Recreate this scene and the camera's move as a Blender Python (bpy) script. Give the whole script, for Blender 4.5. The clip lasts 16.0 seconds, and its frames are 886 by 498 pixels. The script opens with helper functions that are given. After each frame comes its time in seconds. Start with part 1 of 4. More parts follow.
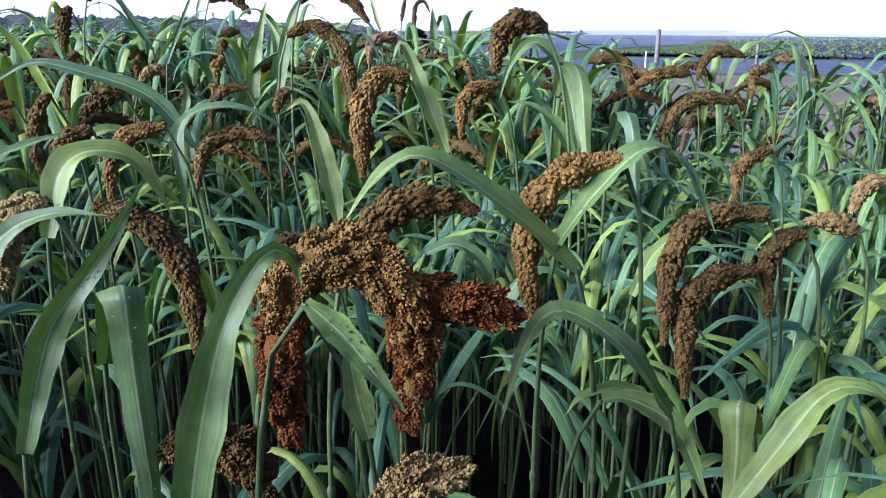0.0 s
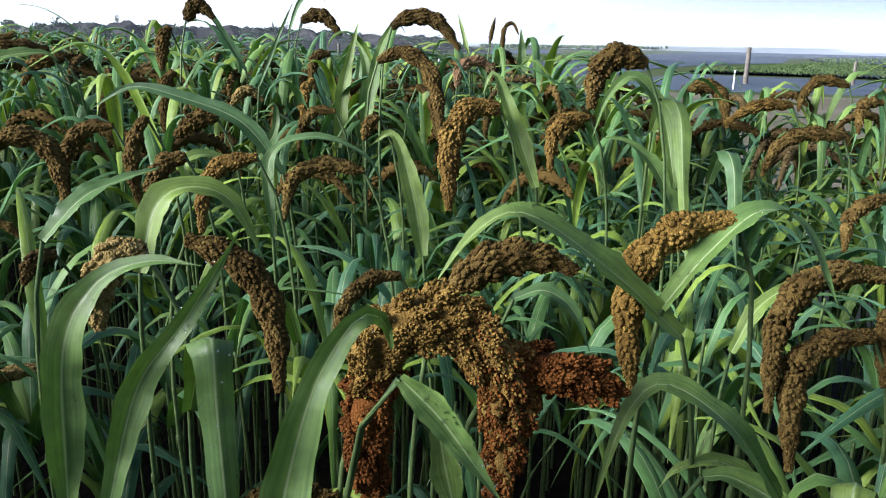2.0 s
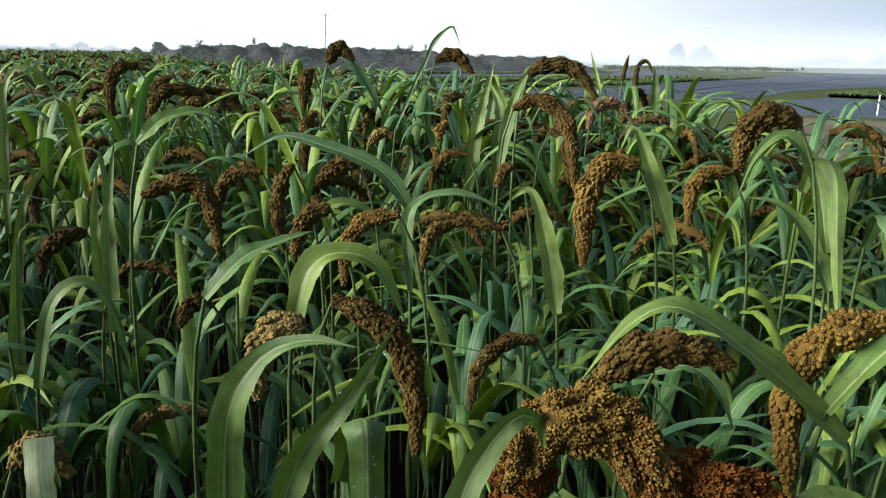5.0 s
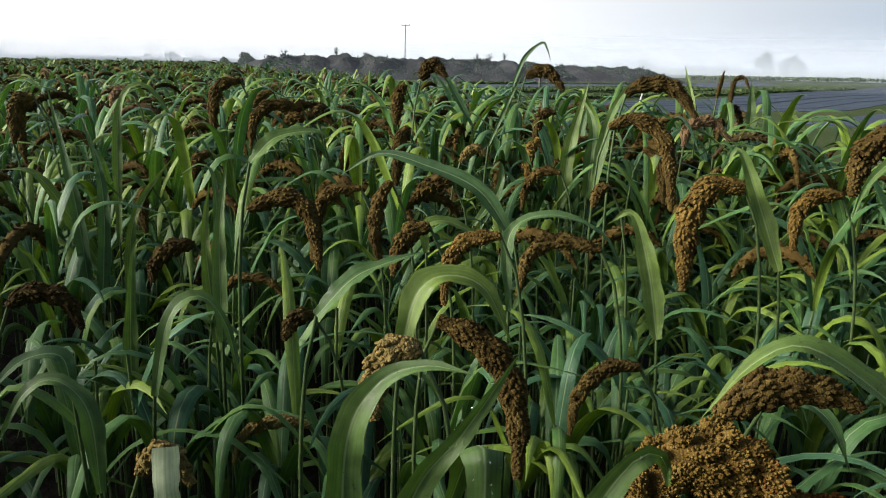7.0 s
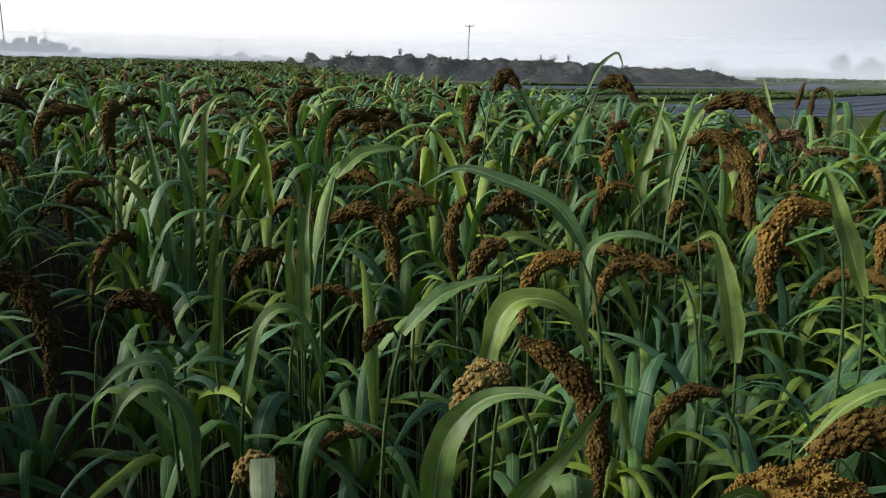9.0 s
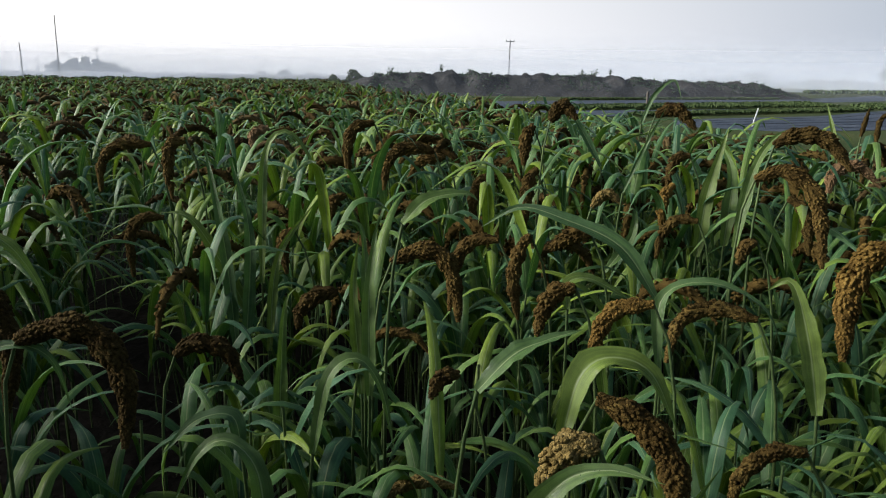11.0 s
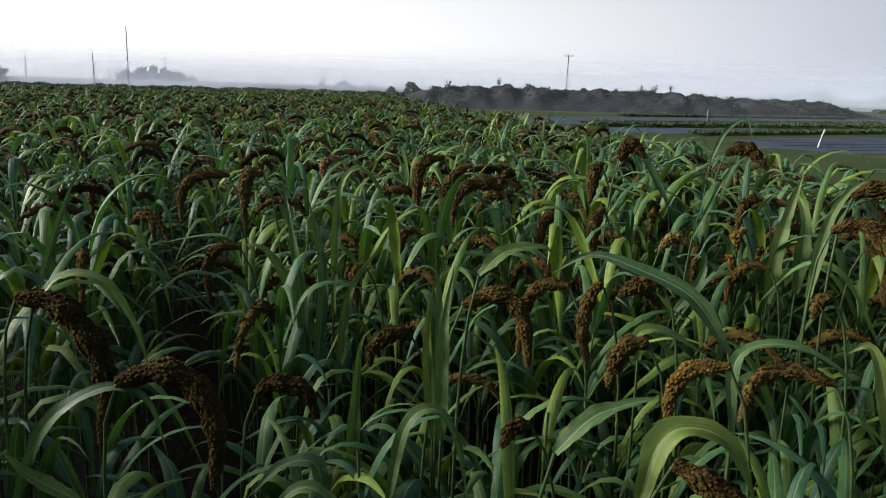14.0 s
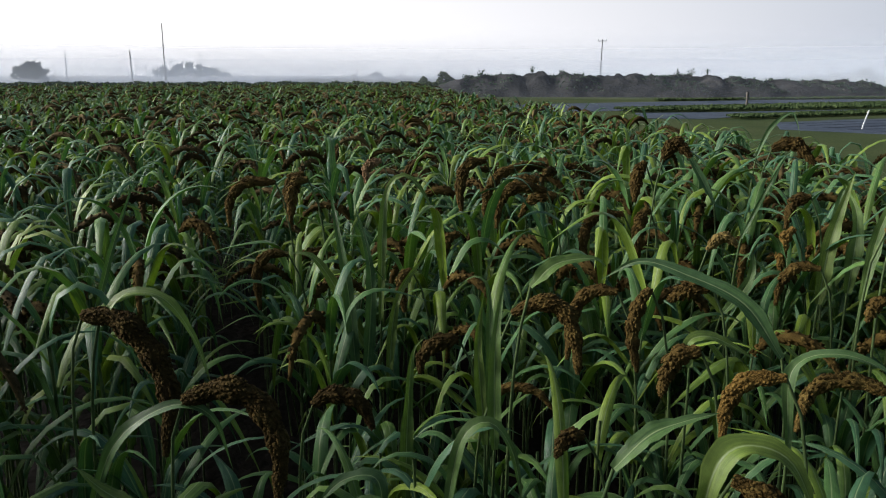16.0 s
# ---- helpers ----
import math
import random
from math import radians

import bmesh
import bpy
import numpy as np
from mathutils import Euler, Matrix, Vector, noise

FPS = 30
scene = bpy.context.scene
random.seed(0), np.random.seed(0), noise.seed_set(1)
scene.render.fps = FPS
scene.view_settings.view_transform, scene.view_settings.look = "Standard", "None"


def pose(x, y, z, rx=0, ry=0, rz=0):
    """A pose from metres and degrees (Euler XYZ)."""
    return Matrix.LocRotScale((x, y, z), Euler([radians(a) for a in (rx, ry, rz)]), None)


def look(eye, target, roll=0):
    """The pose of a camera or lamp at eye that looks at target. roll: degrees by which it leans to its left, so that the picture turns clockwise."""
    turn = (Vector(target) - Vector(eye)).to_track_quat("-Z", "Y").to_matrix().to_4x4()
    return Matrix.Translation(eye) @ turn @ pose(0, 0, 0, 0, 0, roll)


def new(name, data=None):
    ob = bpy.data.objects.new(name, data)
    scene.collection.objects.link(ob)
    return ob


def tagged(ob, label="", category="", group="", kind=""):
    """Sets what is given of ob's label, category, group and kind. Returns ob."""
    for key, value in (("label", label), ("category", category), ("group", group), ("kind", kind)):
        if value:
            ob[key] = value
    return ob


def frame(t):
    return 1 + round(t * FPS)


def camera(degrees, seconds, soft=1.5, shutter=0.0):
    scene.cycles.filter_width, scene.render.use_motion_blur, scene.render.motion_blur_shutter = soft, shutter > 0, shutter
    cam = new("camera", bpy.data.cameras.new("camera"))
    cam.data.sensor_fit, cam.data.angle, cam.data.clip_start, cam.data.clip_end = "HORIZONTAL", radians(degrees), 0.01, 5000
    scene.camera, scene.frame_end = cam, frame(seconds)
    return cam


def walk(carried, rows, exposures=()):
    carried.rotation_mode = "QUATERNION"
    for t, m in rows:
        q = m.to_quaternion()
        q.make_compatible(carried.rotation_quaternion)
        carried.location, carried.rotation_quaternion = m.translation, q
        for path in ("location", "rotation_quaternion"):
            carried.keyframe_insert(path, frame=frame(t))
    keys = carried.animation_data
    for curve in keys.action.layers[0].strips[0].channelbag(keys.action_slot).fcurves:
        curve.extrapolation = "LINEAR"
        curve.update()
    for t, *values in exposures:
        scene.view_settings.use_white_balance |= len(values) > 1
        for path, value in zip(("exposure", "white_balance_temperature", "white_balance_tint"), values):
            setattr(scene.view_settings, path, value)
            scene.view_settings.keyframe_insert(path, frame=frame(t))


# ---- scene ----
cam = camera(59.8, 16.0, 1.1)
PATH = [
    (0, (0.068, -0.1, 1.407), (-0.003, 1.818, 0.847), 0.3),
    (0.5, (0.058, -0.089, 1.415), (-0.066, 1.83, 0.863), 0.4),
    (1, (0.047, -0.076, 1.427), (-0.142, 1.843, 0.896), 0.3),
    (1.5, (0.043, -0.062, 1.434), (-0.175, 1.853, 0.901), 0.7),
    (2, (0.039, -0.05, 1.444), (-0.222, 1.86, 0.911), 1.2),
    (2.5, (0.039, -0.04, 1.455), (-0.304, 1.861, 0.935), 0.8),
    (3, (0.032, -0.035, 1.471), (-0.369, 1.857, 0.96), 1.1),
    (3.5, (0.017, -0.037, 1.484), (-0.438, 1.844, 0.981), 1.6),
    (4, (-0.003, -0.031, 1.493), (-0.514, 1.834, 0.979), 1.5),
    (4.2, (-0.002, -0.035, 1.498), (-0.513, 1.831, 0.994), 1.4),
    (6.3, (-0.034, -0.046, 1.525), (-0.713, 1.774, 1.049), 1.0),
    (6.5, (-0.042, -0.047, 1.527), (-0.738, 1.768, 1.057), 1.1),
    (7, (-0.05, -0.063, 1.534), (-0.784, 1.736, 1.063), 1.2),
    (7.5, (-0.057, -0.07, 1.543), (-0.845, 1.708, 1.079), 1.0),
    (8, (-0.066, -0.083, 1.553), (-0.898, 1.677, 1.092), 1.1),
    (8.5, (-0.07, -0.091, 1.562), (-0.929, 1.655, 1.103), 1.1),
    (8.7, (-0.073, -0.094, 1.565), (-0.937, 1.646, 1.091), 1.2),
    (10.8, (-0.138, -0.09, 1.613), (-1.091, 1.615, 1.182), 1.0),
    (11, (-0.141, -0.091, 1.622), (-1.11, 1.603, 1.183), 0.8),
    (11.5, (-0.151, -0.096, 1.634), (-1.171, 1.573, 1.213), 0.9),
    (12, (-0.158, -0.101, 1.646), (-1.202, 1.552, 1.225), 0.8),
    (12.5, (-0.16, -0.104, 1.658), (-1.23, 1.526, 1.212), 0.6),
    (13, (-0.161, -0.112, 1.667), (-1.237, 1.52, 1.246), 0.8),
    (13.5, (-0.166, -0.119, 1.685), (-1.242, 1.515, 1.268), 1.1),
    (14, (-0.173, -0.132, 1.702), (-1.261, 1.496, 1.291), 1.6),
    (14.5, (-0.18, -0.144, 1.718), (-1.311, 1.453, 1.302), 1.1),
    (15, (-0.187, -0.148, 1.724), (-1.317, 1.448, 1.308), 1.0),
    (15.5, (-0.191, -0.154, 1.732), (-1.324, 1.441, 1.317), 0.9),
    (16, (-0.196, -0.156, 1.751), (-1.354, 1.414, 1.312), 0.1),
]
walk(cam, [(t, look(eye, target, roll)) for t, eye, target, roll in PATH],
     [(0, 1.55, 5100, 35), (1, 1.36, 5000, 34), (1.5, 1.23, 5400, 24), (2, 1.32, 5850, 15), (4, 1.14, 6400, 8), (7, 0.70, 6600, 9), (8.6, 0.52, 6600, 10), (11, 0.34, 6450, 11), (16, 0.24, 6350, 12)])


# ---- world, sun, exposure ----
world = bpy.data.worlds.new("hazy_morning")
scene.world = world
world.use_nodes = True
wn, wl = world.node_tree.nodes, world.node_tree.links
sky = wn.new("ShaderNodeTexSky")
sky.sky_type, sky.sun_disc = "NISHITA", False
sky.sun_elevation, sky.sun_rotation = radians(20), radians(240)
sky.air_density, sky.dust_density, sky.ozone_density = 1.0, 4.0, 1.0
veil = wn.new("ShaderNodeMix")          # pale haze over the clear sky
veil.data_type = "RGBA"
way = wn.new("ShaderNodeTexCoord")
height = wn.new("ShaderNodeSeparateXYZ")
haze = wn.new("ShaderNodeMapRange")     # the haze lies thick along the skyline and thins towards the zenith
haze.interpolation_type = "SMOOTHSTEP"
haze.inputs["From Min"].default_value, haze.inputs["From Max"].default_value = 0.0, 0.5
haze.inputs["To Min"].default_value, haze.inputs["To Max"].default_value = 0.94, 0.0
wl.new(way.outputs["Generated"], height.inputs[0])
wl.new(height.outputs[2], haze.inputs["Value"])
glow = wn.new("ShaderNodeVectorMath")    # the haze is whiter on the side of the sun and bluer away from it
glow.operation = "DOT_PRODUCT"
glow.inputs[1].default_value = (-1.0, 0.0, 0.0)
side = wn.new("ShaderNodeMapRange")
side.interpolation_type = "SMOOTHSTEP"
side.inputs["From Min"].default_value, side.inputs["From Max"].default_value = -0.45, 1.05
tone = wn.new("ShaderNodeMix")
tone.data_type = "RGBA"
tone.inputs[6].default_value, tone.inputs[7].default_value = (2.6, 3.3, 4.3, 1), (11.8, 11.5, 11.3, 1)
wl.new(way.outputs["Generated"], glow.inputs[0])
wl.new(glow.outputs["Value"], side.inputs["Value"])
wl.new(side.outputs[0], tone.inputs[0])
wl.new(tone.outputs[2], veil.inputs[7])
wl.new(haze.outputs[0], veil.inputs[0])
wl.new(sky.outputs[0], veil.inputs[6])
wl.new(veil.outputs[2], wn["Background"].inputs["Color"])
wn["Background"].inputs["Strength"].default_value = 0.097

sun = new("sun", bpy.data.lights.new("sun", "SUN"))
sun.data.energy, sun.data.angle, sun.data.color = 5.6, radians(36), (1.0, 0.985, 0.95)
sun.matrix_world = look((-87, -50, 37), (0, 0, 0))


# ---- materials ----
def material(name, rough=0.6, metal=0.0):
    m = bpy.data.materials.new(name)
    m.use_nodes = True
    n = m.node_tree.nodes
    b = n["Principled BSDF"]
    b.inputs["Roughness"].default_value, b.inputs["Metallic"].default_value = rough, metal
    return m, n, m.node_tree.links, b


def ramp(n, stops):
    r = n.new("ShaderNodeValToRGB")
    while len(r.color_ramp.elements) < len(stops):
        r.color_ramp.elements.new(0.5)
    for e, (p, c) in zip(r.color_ramp.elements, stops):
        e.position, e.color = p, (*c, 1)
    return r


def texture(n, l, scale, detail=4, coords="Object", stretch=None):
    c = n.new("ShaderNodeTexCoord")
    t = n.new("ShaderNodeTexNoise")
    t.inputs["Scale"].default_value, t.inputs["Detail"].default_value = scale, detail
    if stretch:
        mp = n.new("ShaderNodeMapping")
        mp.inputs["Scale"].default_value = stretch
        l.new(c.outputs[coords], mp.inputs[0])
        l.new(mp.outputs[0], t.inputs["Vector"])
    else:
        l.new(c.outputs[coords], t.inputs["Vector"])
    return t


def mixed(n, l, a, b, fac, how="MIX"):
    m = n.new("ShaderNodeMix")
    m.data_type, m.blend_type = "RGBA", how
    for socket, v in ((m.inputs[0], fac), (m.inputs[6], a), (m.inputs[7], b)):
        if isinstance(v, bpy.types.NodeSocket):
            l.new(v, socket)
        elif isinstance(v, tuple):
            socket.default_value = (*v, 1)
        else:
            socket.default_value = v
    return m.outputs[2]


def relief(n, l, b, height, strength, distance):
    bump = n.new("ShaderNodeBump")
    bump.inputs["Strength"].default_value, bump.inputs["Distance"].default_value = strength, distance
    l.new(height, bump.inputs["Height"])
    l.new(bump.outputs[0], b.inputs["Normal"])


def mottled(name, stops, scale, rough=0.8, bump=0.3, distance=0.01, fine=8.0, detail=6, shine=0.5):
    """A rough surface in two scales of noise."""
    m, n, l, b = material(name, rough)
    b.inputs["Specular IOR Level"].default_value = shine
    big, small = texture(n, l, scale, detail), texture(n, l, scale * fine, 4)
    r = ramp(n, stops)
    l.new(big.outputs[0], r.inputs[0])
    grain = ramp(n, [(0.3, (0.6, 0.6, 0.6)), (0.7, (1.25, 1.25, 1.25))])
    l.new(small.outputs[0], grain.inputs[0])
    l.new(mixed(n, l, r.outputs[0], grain.outputs[0], 0.8, "MULTIPLY"), b.inputs["Base Color"])
    relief(n, l, b, small.outputs[0], bump, distance)
    return m


def leaf_material(name, blue, green, lit, island=False, lucent=0.22):
    """Grass blade: pale midrib, fine veins along it, waxy bloom, light through it."""
    m, n, l, b = material(name, 0.5)
    b.inputs["Specular IOR Level"].default_value = 0.23
    uv = n.new("ShaderNodeUVMap")
    sep = n.new("ShaderNodeSeparateXYZ")
    l.new(uv.outputs[0], sep.inputs[0])
    tint = texture(n, l, 3.0, 3)
    if island:
        own = n.new("ShaderNodeNewGeometry").outputs["Random Per Island"]
    else:
        own = n.new("ShaderNodeObjectInfo").outputs["Random"]
    add = n.new("ShaderNodeMath")
    add.operation = "MULTIPLY_ADD"
    add.inputs[1].default_value, add.inputs[2].default_value = 0.75, -0.22
    l.new(own, add.inputs[0])
    both = n.new("ShaderNodeMath")
    both.use_clamp = True
    l.new(add.outputs[0], both.inputs[0])
    l.new(tint.outputs[0], both.inputs[1])
    r = ramp(n, [(0.34, blue), (0.70, green), (0.95, lit)])
    l.new(both.outputs[0], r.inputs[0])
    across = n.new("ShaderNodeMath")
    across.operation = "ABSOLUTE"
    l.new(sep.outputs[0], across.inputs[0])
    rib = ramp(n, [(0.03, (0.85, 0.85, 0.85)), (0.09, (0, 0, 0))])
    l.new(across.outputs[0], rib.inputs[0])
    veins = n.new("ShaderNodeTexWave")
    veins.wave_type, veins.bands_direction = "BANDS", "X"
    veins.inputs["Scale"].default_value, veins.inputs["Distortion"].default_value = 9.0, 0.5
    l.new(uv.outputs[0], veins.inputs["Vector"])
    vein = ramp(n, [(0.0, (0.86, 0.86, 0.86)), (1.0, (1.08, 1.08, 1.08))])
    l.new(veins.outputs["Fac"], vein.inputs[0])
    body = mixed(n, l, r.outputs[0], vein.outputs[0], 1.0, "MULTIPLY")
    spots = texture(n, l, 60.0, 3)
    spot = ramp(n, [(0.35, (0.8, 0.8, 0.8)), (0.65, (1.15, 1.15, 1.15))])
    l.new(spots.outputs[0], spot.inputs[0])
    body = mixed(n, l, body, spot.outputs[0], 0.7, "MULTIPLY")
    streaks = n.new("ShaderNodeTexNoise")           # long pale and dark streaks along the blade
    streaks.inputs["Scale"].default_value, streaks.inputs["Detail"].default_value = 4.0, 4
    lengthwise = n.new("ShaderNodeMapping")
    lengthwise.inputs["Scale"].default_value = (1.6, 0.5, 1.0)
    l.new(uv.outputs[0], lengthwise.inputs[0])
    shift = n.new("ShaderNodeCombineXYZ")
    l.new(own, shift.inputs[2])
    placed = n.new("ShaderNodeVectorMath")
    placed.operation = "MULTIPLY_ADD"
    placed.inputs[1].default_value = (37, 37, 37)
    l.new(shift.outputs[0], placed.inputs[0])
    l.new(lengthwise.outputs[0], placed.inputs[2])
    l.new(placed.outputs[0], streaks.inputs["Vector"])
    streak = ramp(n, [(0.3, (0.70, 0.72, 0.72)), (0.7, (1.30, 1.25, 1.1))])
    l.new(streaks.outputs[0], streak.inputs[0])
    body = mixed(n, l, body, streak.outputs[0], 1.0, "MULTIPLY")
    final = mixed(n, l, body, (0.21, 0.27, 0.13), rib.outputs[0])
    l.new(final, b.inputs["Base Color"])
    gloss = ramp(n, [(0.3, (0.30, 0.30, 0.30)), (0.7, (0.54, 0.54, 0.54))])
    l.new(spots.outputs[0], gloss.inputs[0])
    l.new(gloss.outputs[0], b.inputs["Roughness"])
    relief(n, l, b, veins.outputs["Fac"], 0.25, 0.001)
    glow = n.new("ShaderNodeBsdfTranslucent")
    l.new(mixed(n, l, final, (1.2, 1.45, 0.45), 1.0, "MULTIPLY"), glow.inputs["Color"])
    mix = n.new("ShaderNodeMixShader")
    mix.inputs[0].default_value = lucent
    l.new(b.outputs[0], mix.inputs[1])
    l.new(glow.outputs[0], mix.inputs[2])
    l.new(mix.outputs[0], n["Material Output"].inputs["Surface"])
    return m


def seed_material(name, dark, mid, pale):
    m, n, l, b = material(name, 0.9)
    b.inputs["Specular IOR Level"].default_value = 0.06
    own = n.new("ShaderNodeNewGeometry").outputs["Random Per Island"]
    blotch = texture(n, l, 26.0, 4)
    half = n.new("ShaderNodeMath")
    half.operation = "MULTIPLY_ADD"
    half.inputs[1].default_value = 0.24
    l.new(own, half.inputs[0])
    scaled = n.new("ShaderNodeMath")
    scaled.operation = "MULTIPLY"
    scaled.inputs[1].default_value = 0.74
    l.new(blotch.outputs[0], scaled.inputs[0])
    l.new(scaled.outputs[0], half.inputs[2])
    r = ramp(n, [(0.2, dark), (0.5, mid), (0.85, pale)])
    l.new(half.outputs[0], r.inputs[0])
    c = n.new("ShaderNodeTexCoord")
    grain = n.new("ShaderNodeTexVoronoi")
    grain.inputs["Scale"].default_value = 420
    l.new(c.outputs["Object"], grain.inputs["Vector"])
    # darker between grains: crease shade put into the colour
    groove_shade = ramp(n, [(0.0, (1.25, 1.25, 1.25)), (0.6, (0.55, 0.55, 0.55))])
    l.new(grain.outputs["Distance"], groove_shade.inputs[0])
    l.new(mixed(n, l, r.outputs[0], groove_shade.outputs[0], 0.8, "MULTIPLY"), b.inputs["Base Color"])
    up = n.new("ShaderNodeMath")
    up.operation = "SUBTRACT"
    up.inputs[0].default_value = 1.0
    l.new(grain.outputs["Distance"], up.inputs[1])
    relief(n, l, b, up.outputs[0], 0.8, 0.002)
    return m


LEAF = leaf_material("millet_leaf", (0.045, 0.116, 0.060), (0.075, 0.160, 0.046), (0.155, 0.232, 0.034), lucent=0.13)
LEAF_FIELD = leaf_material("millet_leaf_far", (0.050, 0.122, 0.070), (0.076, 0.160, 0.054), (0.155, 0.225, 0.042), True, 0.13)
BLADE = leaf_material("broad_millet_blade", (0.050, 0.106, 0.044), (0.077, 0.136, 0.038), (0.108, 0.164, 0.036), lucent=0.14)
PALE = leaf_material("bleached_leaf", (0.20, 0.27, 0.17), (0.27, 0.34, 0.22), (0.36, 0.42, 0.28), lucent=0.15)
STALK = mottled("millet_stalk", [(0.3, (0.035, 0.065, 0.024)), (0.7, (0.088, 0.125, 0.042))], 9.0, 0.5, 0.1, 0.001, shine=0.2)
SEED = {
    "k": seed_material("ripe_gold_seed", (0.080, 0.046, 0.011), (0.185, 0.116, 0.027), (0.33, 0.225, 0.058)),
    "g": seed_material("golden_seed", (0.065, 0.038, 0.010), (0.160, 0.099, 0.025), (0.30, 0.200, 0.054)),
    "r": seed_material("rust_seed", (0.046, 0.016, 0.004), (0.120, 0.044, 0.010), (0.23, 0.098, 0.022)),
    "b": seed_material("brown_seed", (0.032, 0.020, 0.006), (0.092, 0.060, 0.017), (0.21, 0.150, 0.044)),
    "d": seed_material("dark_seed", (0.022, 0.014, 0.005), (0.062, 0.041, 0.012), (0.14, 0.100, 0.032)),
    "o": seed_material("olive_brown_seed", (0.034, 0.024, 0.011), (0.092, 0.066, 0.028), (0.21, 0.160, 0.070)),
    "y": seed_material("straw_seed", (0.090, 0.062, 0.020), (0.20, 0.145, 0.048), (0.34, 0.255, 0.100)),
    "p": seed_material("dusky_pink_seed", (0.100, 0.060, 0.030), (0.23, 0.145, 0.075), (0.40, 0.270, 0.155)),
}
SEED_WORDS = {"k": "golden", "g": "golden-brown", "r": "rusty red", "b": "brown", "d": "dark brown", "y": "straw-coloured", "p": "dusky pink"}
WATER, n_, l_, b_ = material("dew", 0.05)
b_.inputs["Transmission Weight"].default_value, b_.inputs["IOR"].default_value = 1.0, 1.33
# darker than wet soil: understory shade put into the colour
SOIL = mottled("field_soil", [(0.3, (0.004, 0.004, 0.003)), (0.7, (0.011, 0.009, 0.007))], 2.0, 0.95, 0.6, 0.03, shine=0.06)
GRASS = mottled("meadow_grass", [(0.25, (0.030, 0.050, 0.016)), (0.55, (0.054, 0.072, 0.025)), (0.8, (0.085, 0.088, 0.038))], 0.25, 0.95, 0.5, 0.03, 40.0, shine=0.06)
STRAW = mottled("trodden_grass", [(0.25, (0.070, 0.066, 0.042)), (0.55, (0.125, 0.112, 0.082)), (0.8, (0.165, 0.150, 0.118))], 0.4, 0.95, 0.5, 0.03, 30.0, shine=0.06)
SHEETING = mottled("ground_cover_sheet", [(0.3, (0.046, 0.062, 0.086)), (0.7, (0.076, 0.094, 0.122))], 0.5, 0.85, 0.15, 0.01, shine=0.08)
EARTH = mottled("dug_earth", [(0.25, (0.020, 0.022, 0.022)), (0.6, (0.046, 0.047, 0.048)), (0.85, (0.090, 0.088, 0.086))], 0.6, 0.95, 0.8, 0.15, 7.0, shine=0.06)
WEED = mottled("weed_green", [(0.3, (0.028, 0.052, 0.034)), (0.7, (0.064, 0.098, 0.060))], 1.2, 0.8, 0.3, 0.05, shine=0.06)
SEEDLING = mottled("seedling_green", [(0.3, (0.030, 0.052, 0.020)), (0.7, (0.062, 0.090, 0.034))], 1.5, 0.7, 0.3, 0.05, shine=0.06)
CRATE = mottled("black_plastic", [(0.3, (0.010, 0.013, 0.022)), (0.7, (0.022, 0.026, 0.040))], 2.0, 0.5, 0.1, 0.01, shine=0.06)
FOLIAGE = mottled("tree_leaf", [(0.3, (0.035, 0.055, 0.030)), (0.7, (0.085, 0.110, 0.055))], 0.4, 0.8, 0.3, 0.05, shine=0.06)
BARK = mottled("bark", [(0.3, (0.06, 0.05, 0.04)), (0.7, (0.14, 0.115, 0.09))], 3.0, 0.9, 0.5, 0.02, shine=0.06)
WOOD = mottled("weathered_wood", [(0.3, (0.055, 0.05, 0.04)), (0.7, (0.13, 0.115, 0.095))], 6.0, 0.85, 0.5, 0.01)
CONCRETE = mottled("grey_pole", [(0.3, (0.05, 0.05, 0.05)), (0.7, (0.10, 0.10, 0.095))], 3.0, 0.8, 0.2, 0.01)
WHITE = mottled("white_plastic", [(0.3, (0.52, 0.53, 0.54)), (0.7, (0.66, 0.67, 0.68))], 3.0, 0.5, 0.1, 0.005)
FLEECE = mottled("crop_fleece", [(0.3, (0.30, 0.31, 0.32)), (0.7, (0.42, 0.43, 0.44))], 0.5, 0.7, 0.3, 0.05)


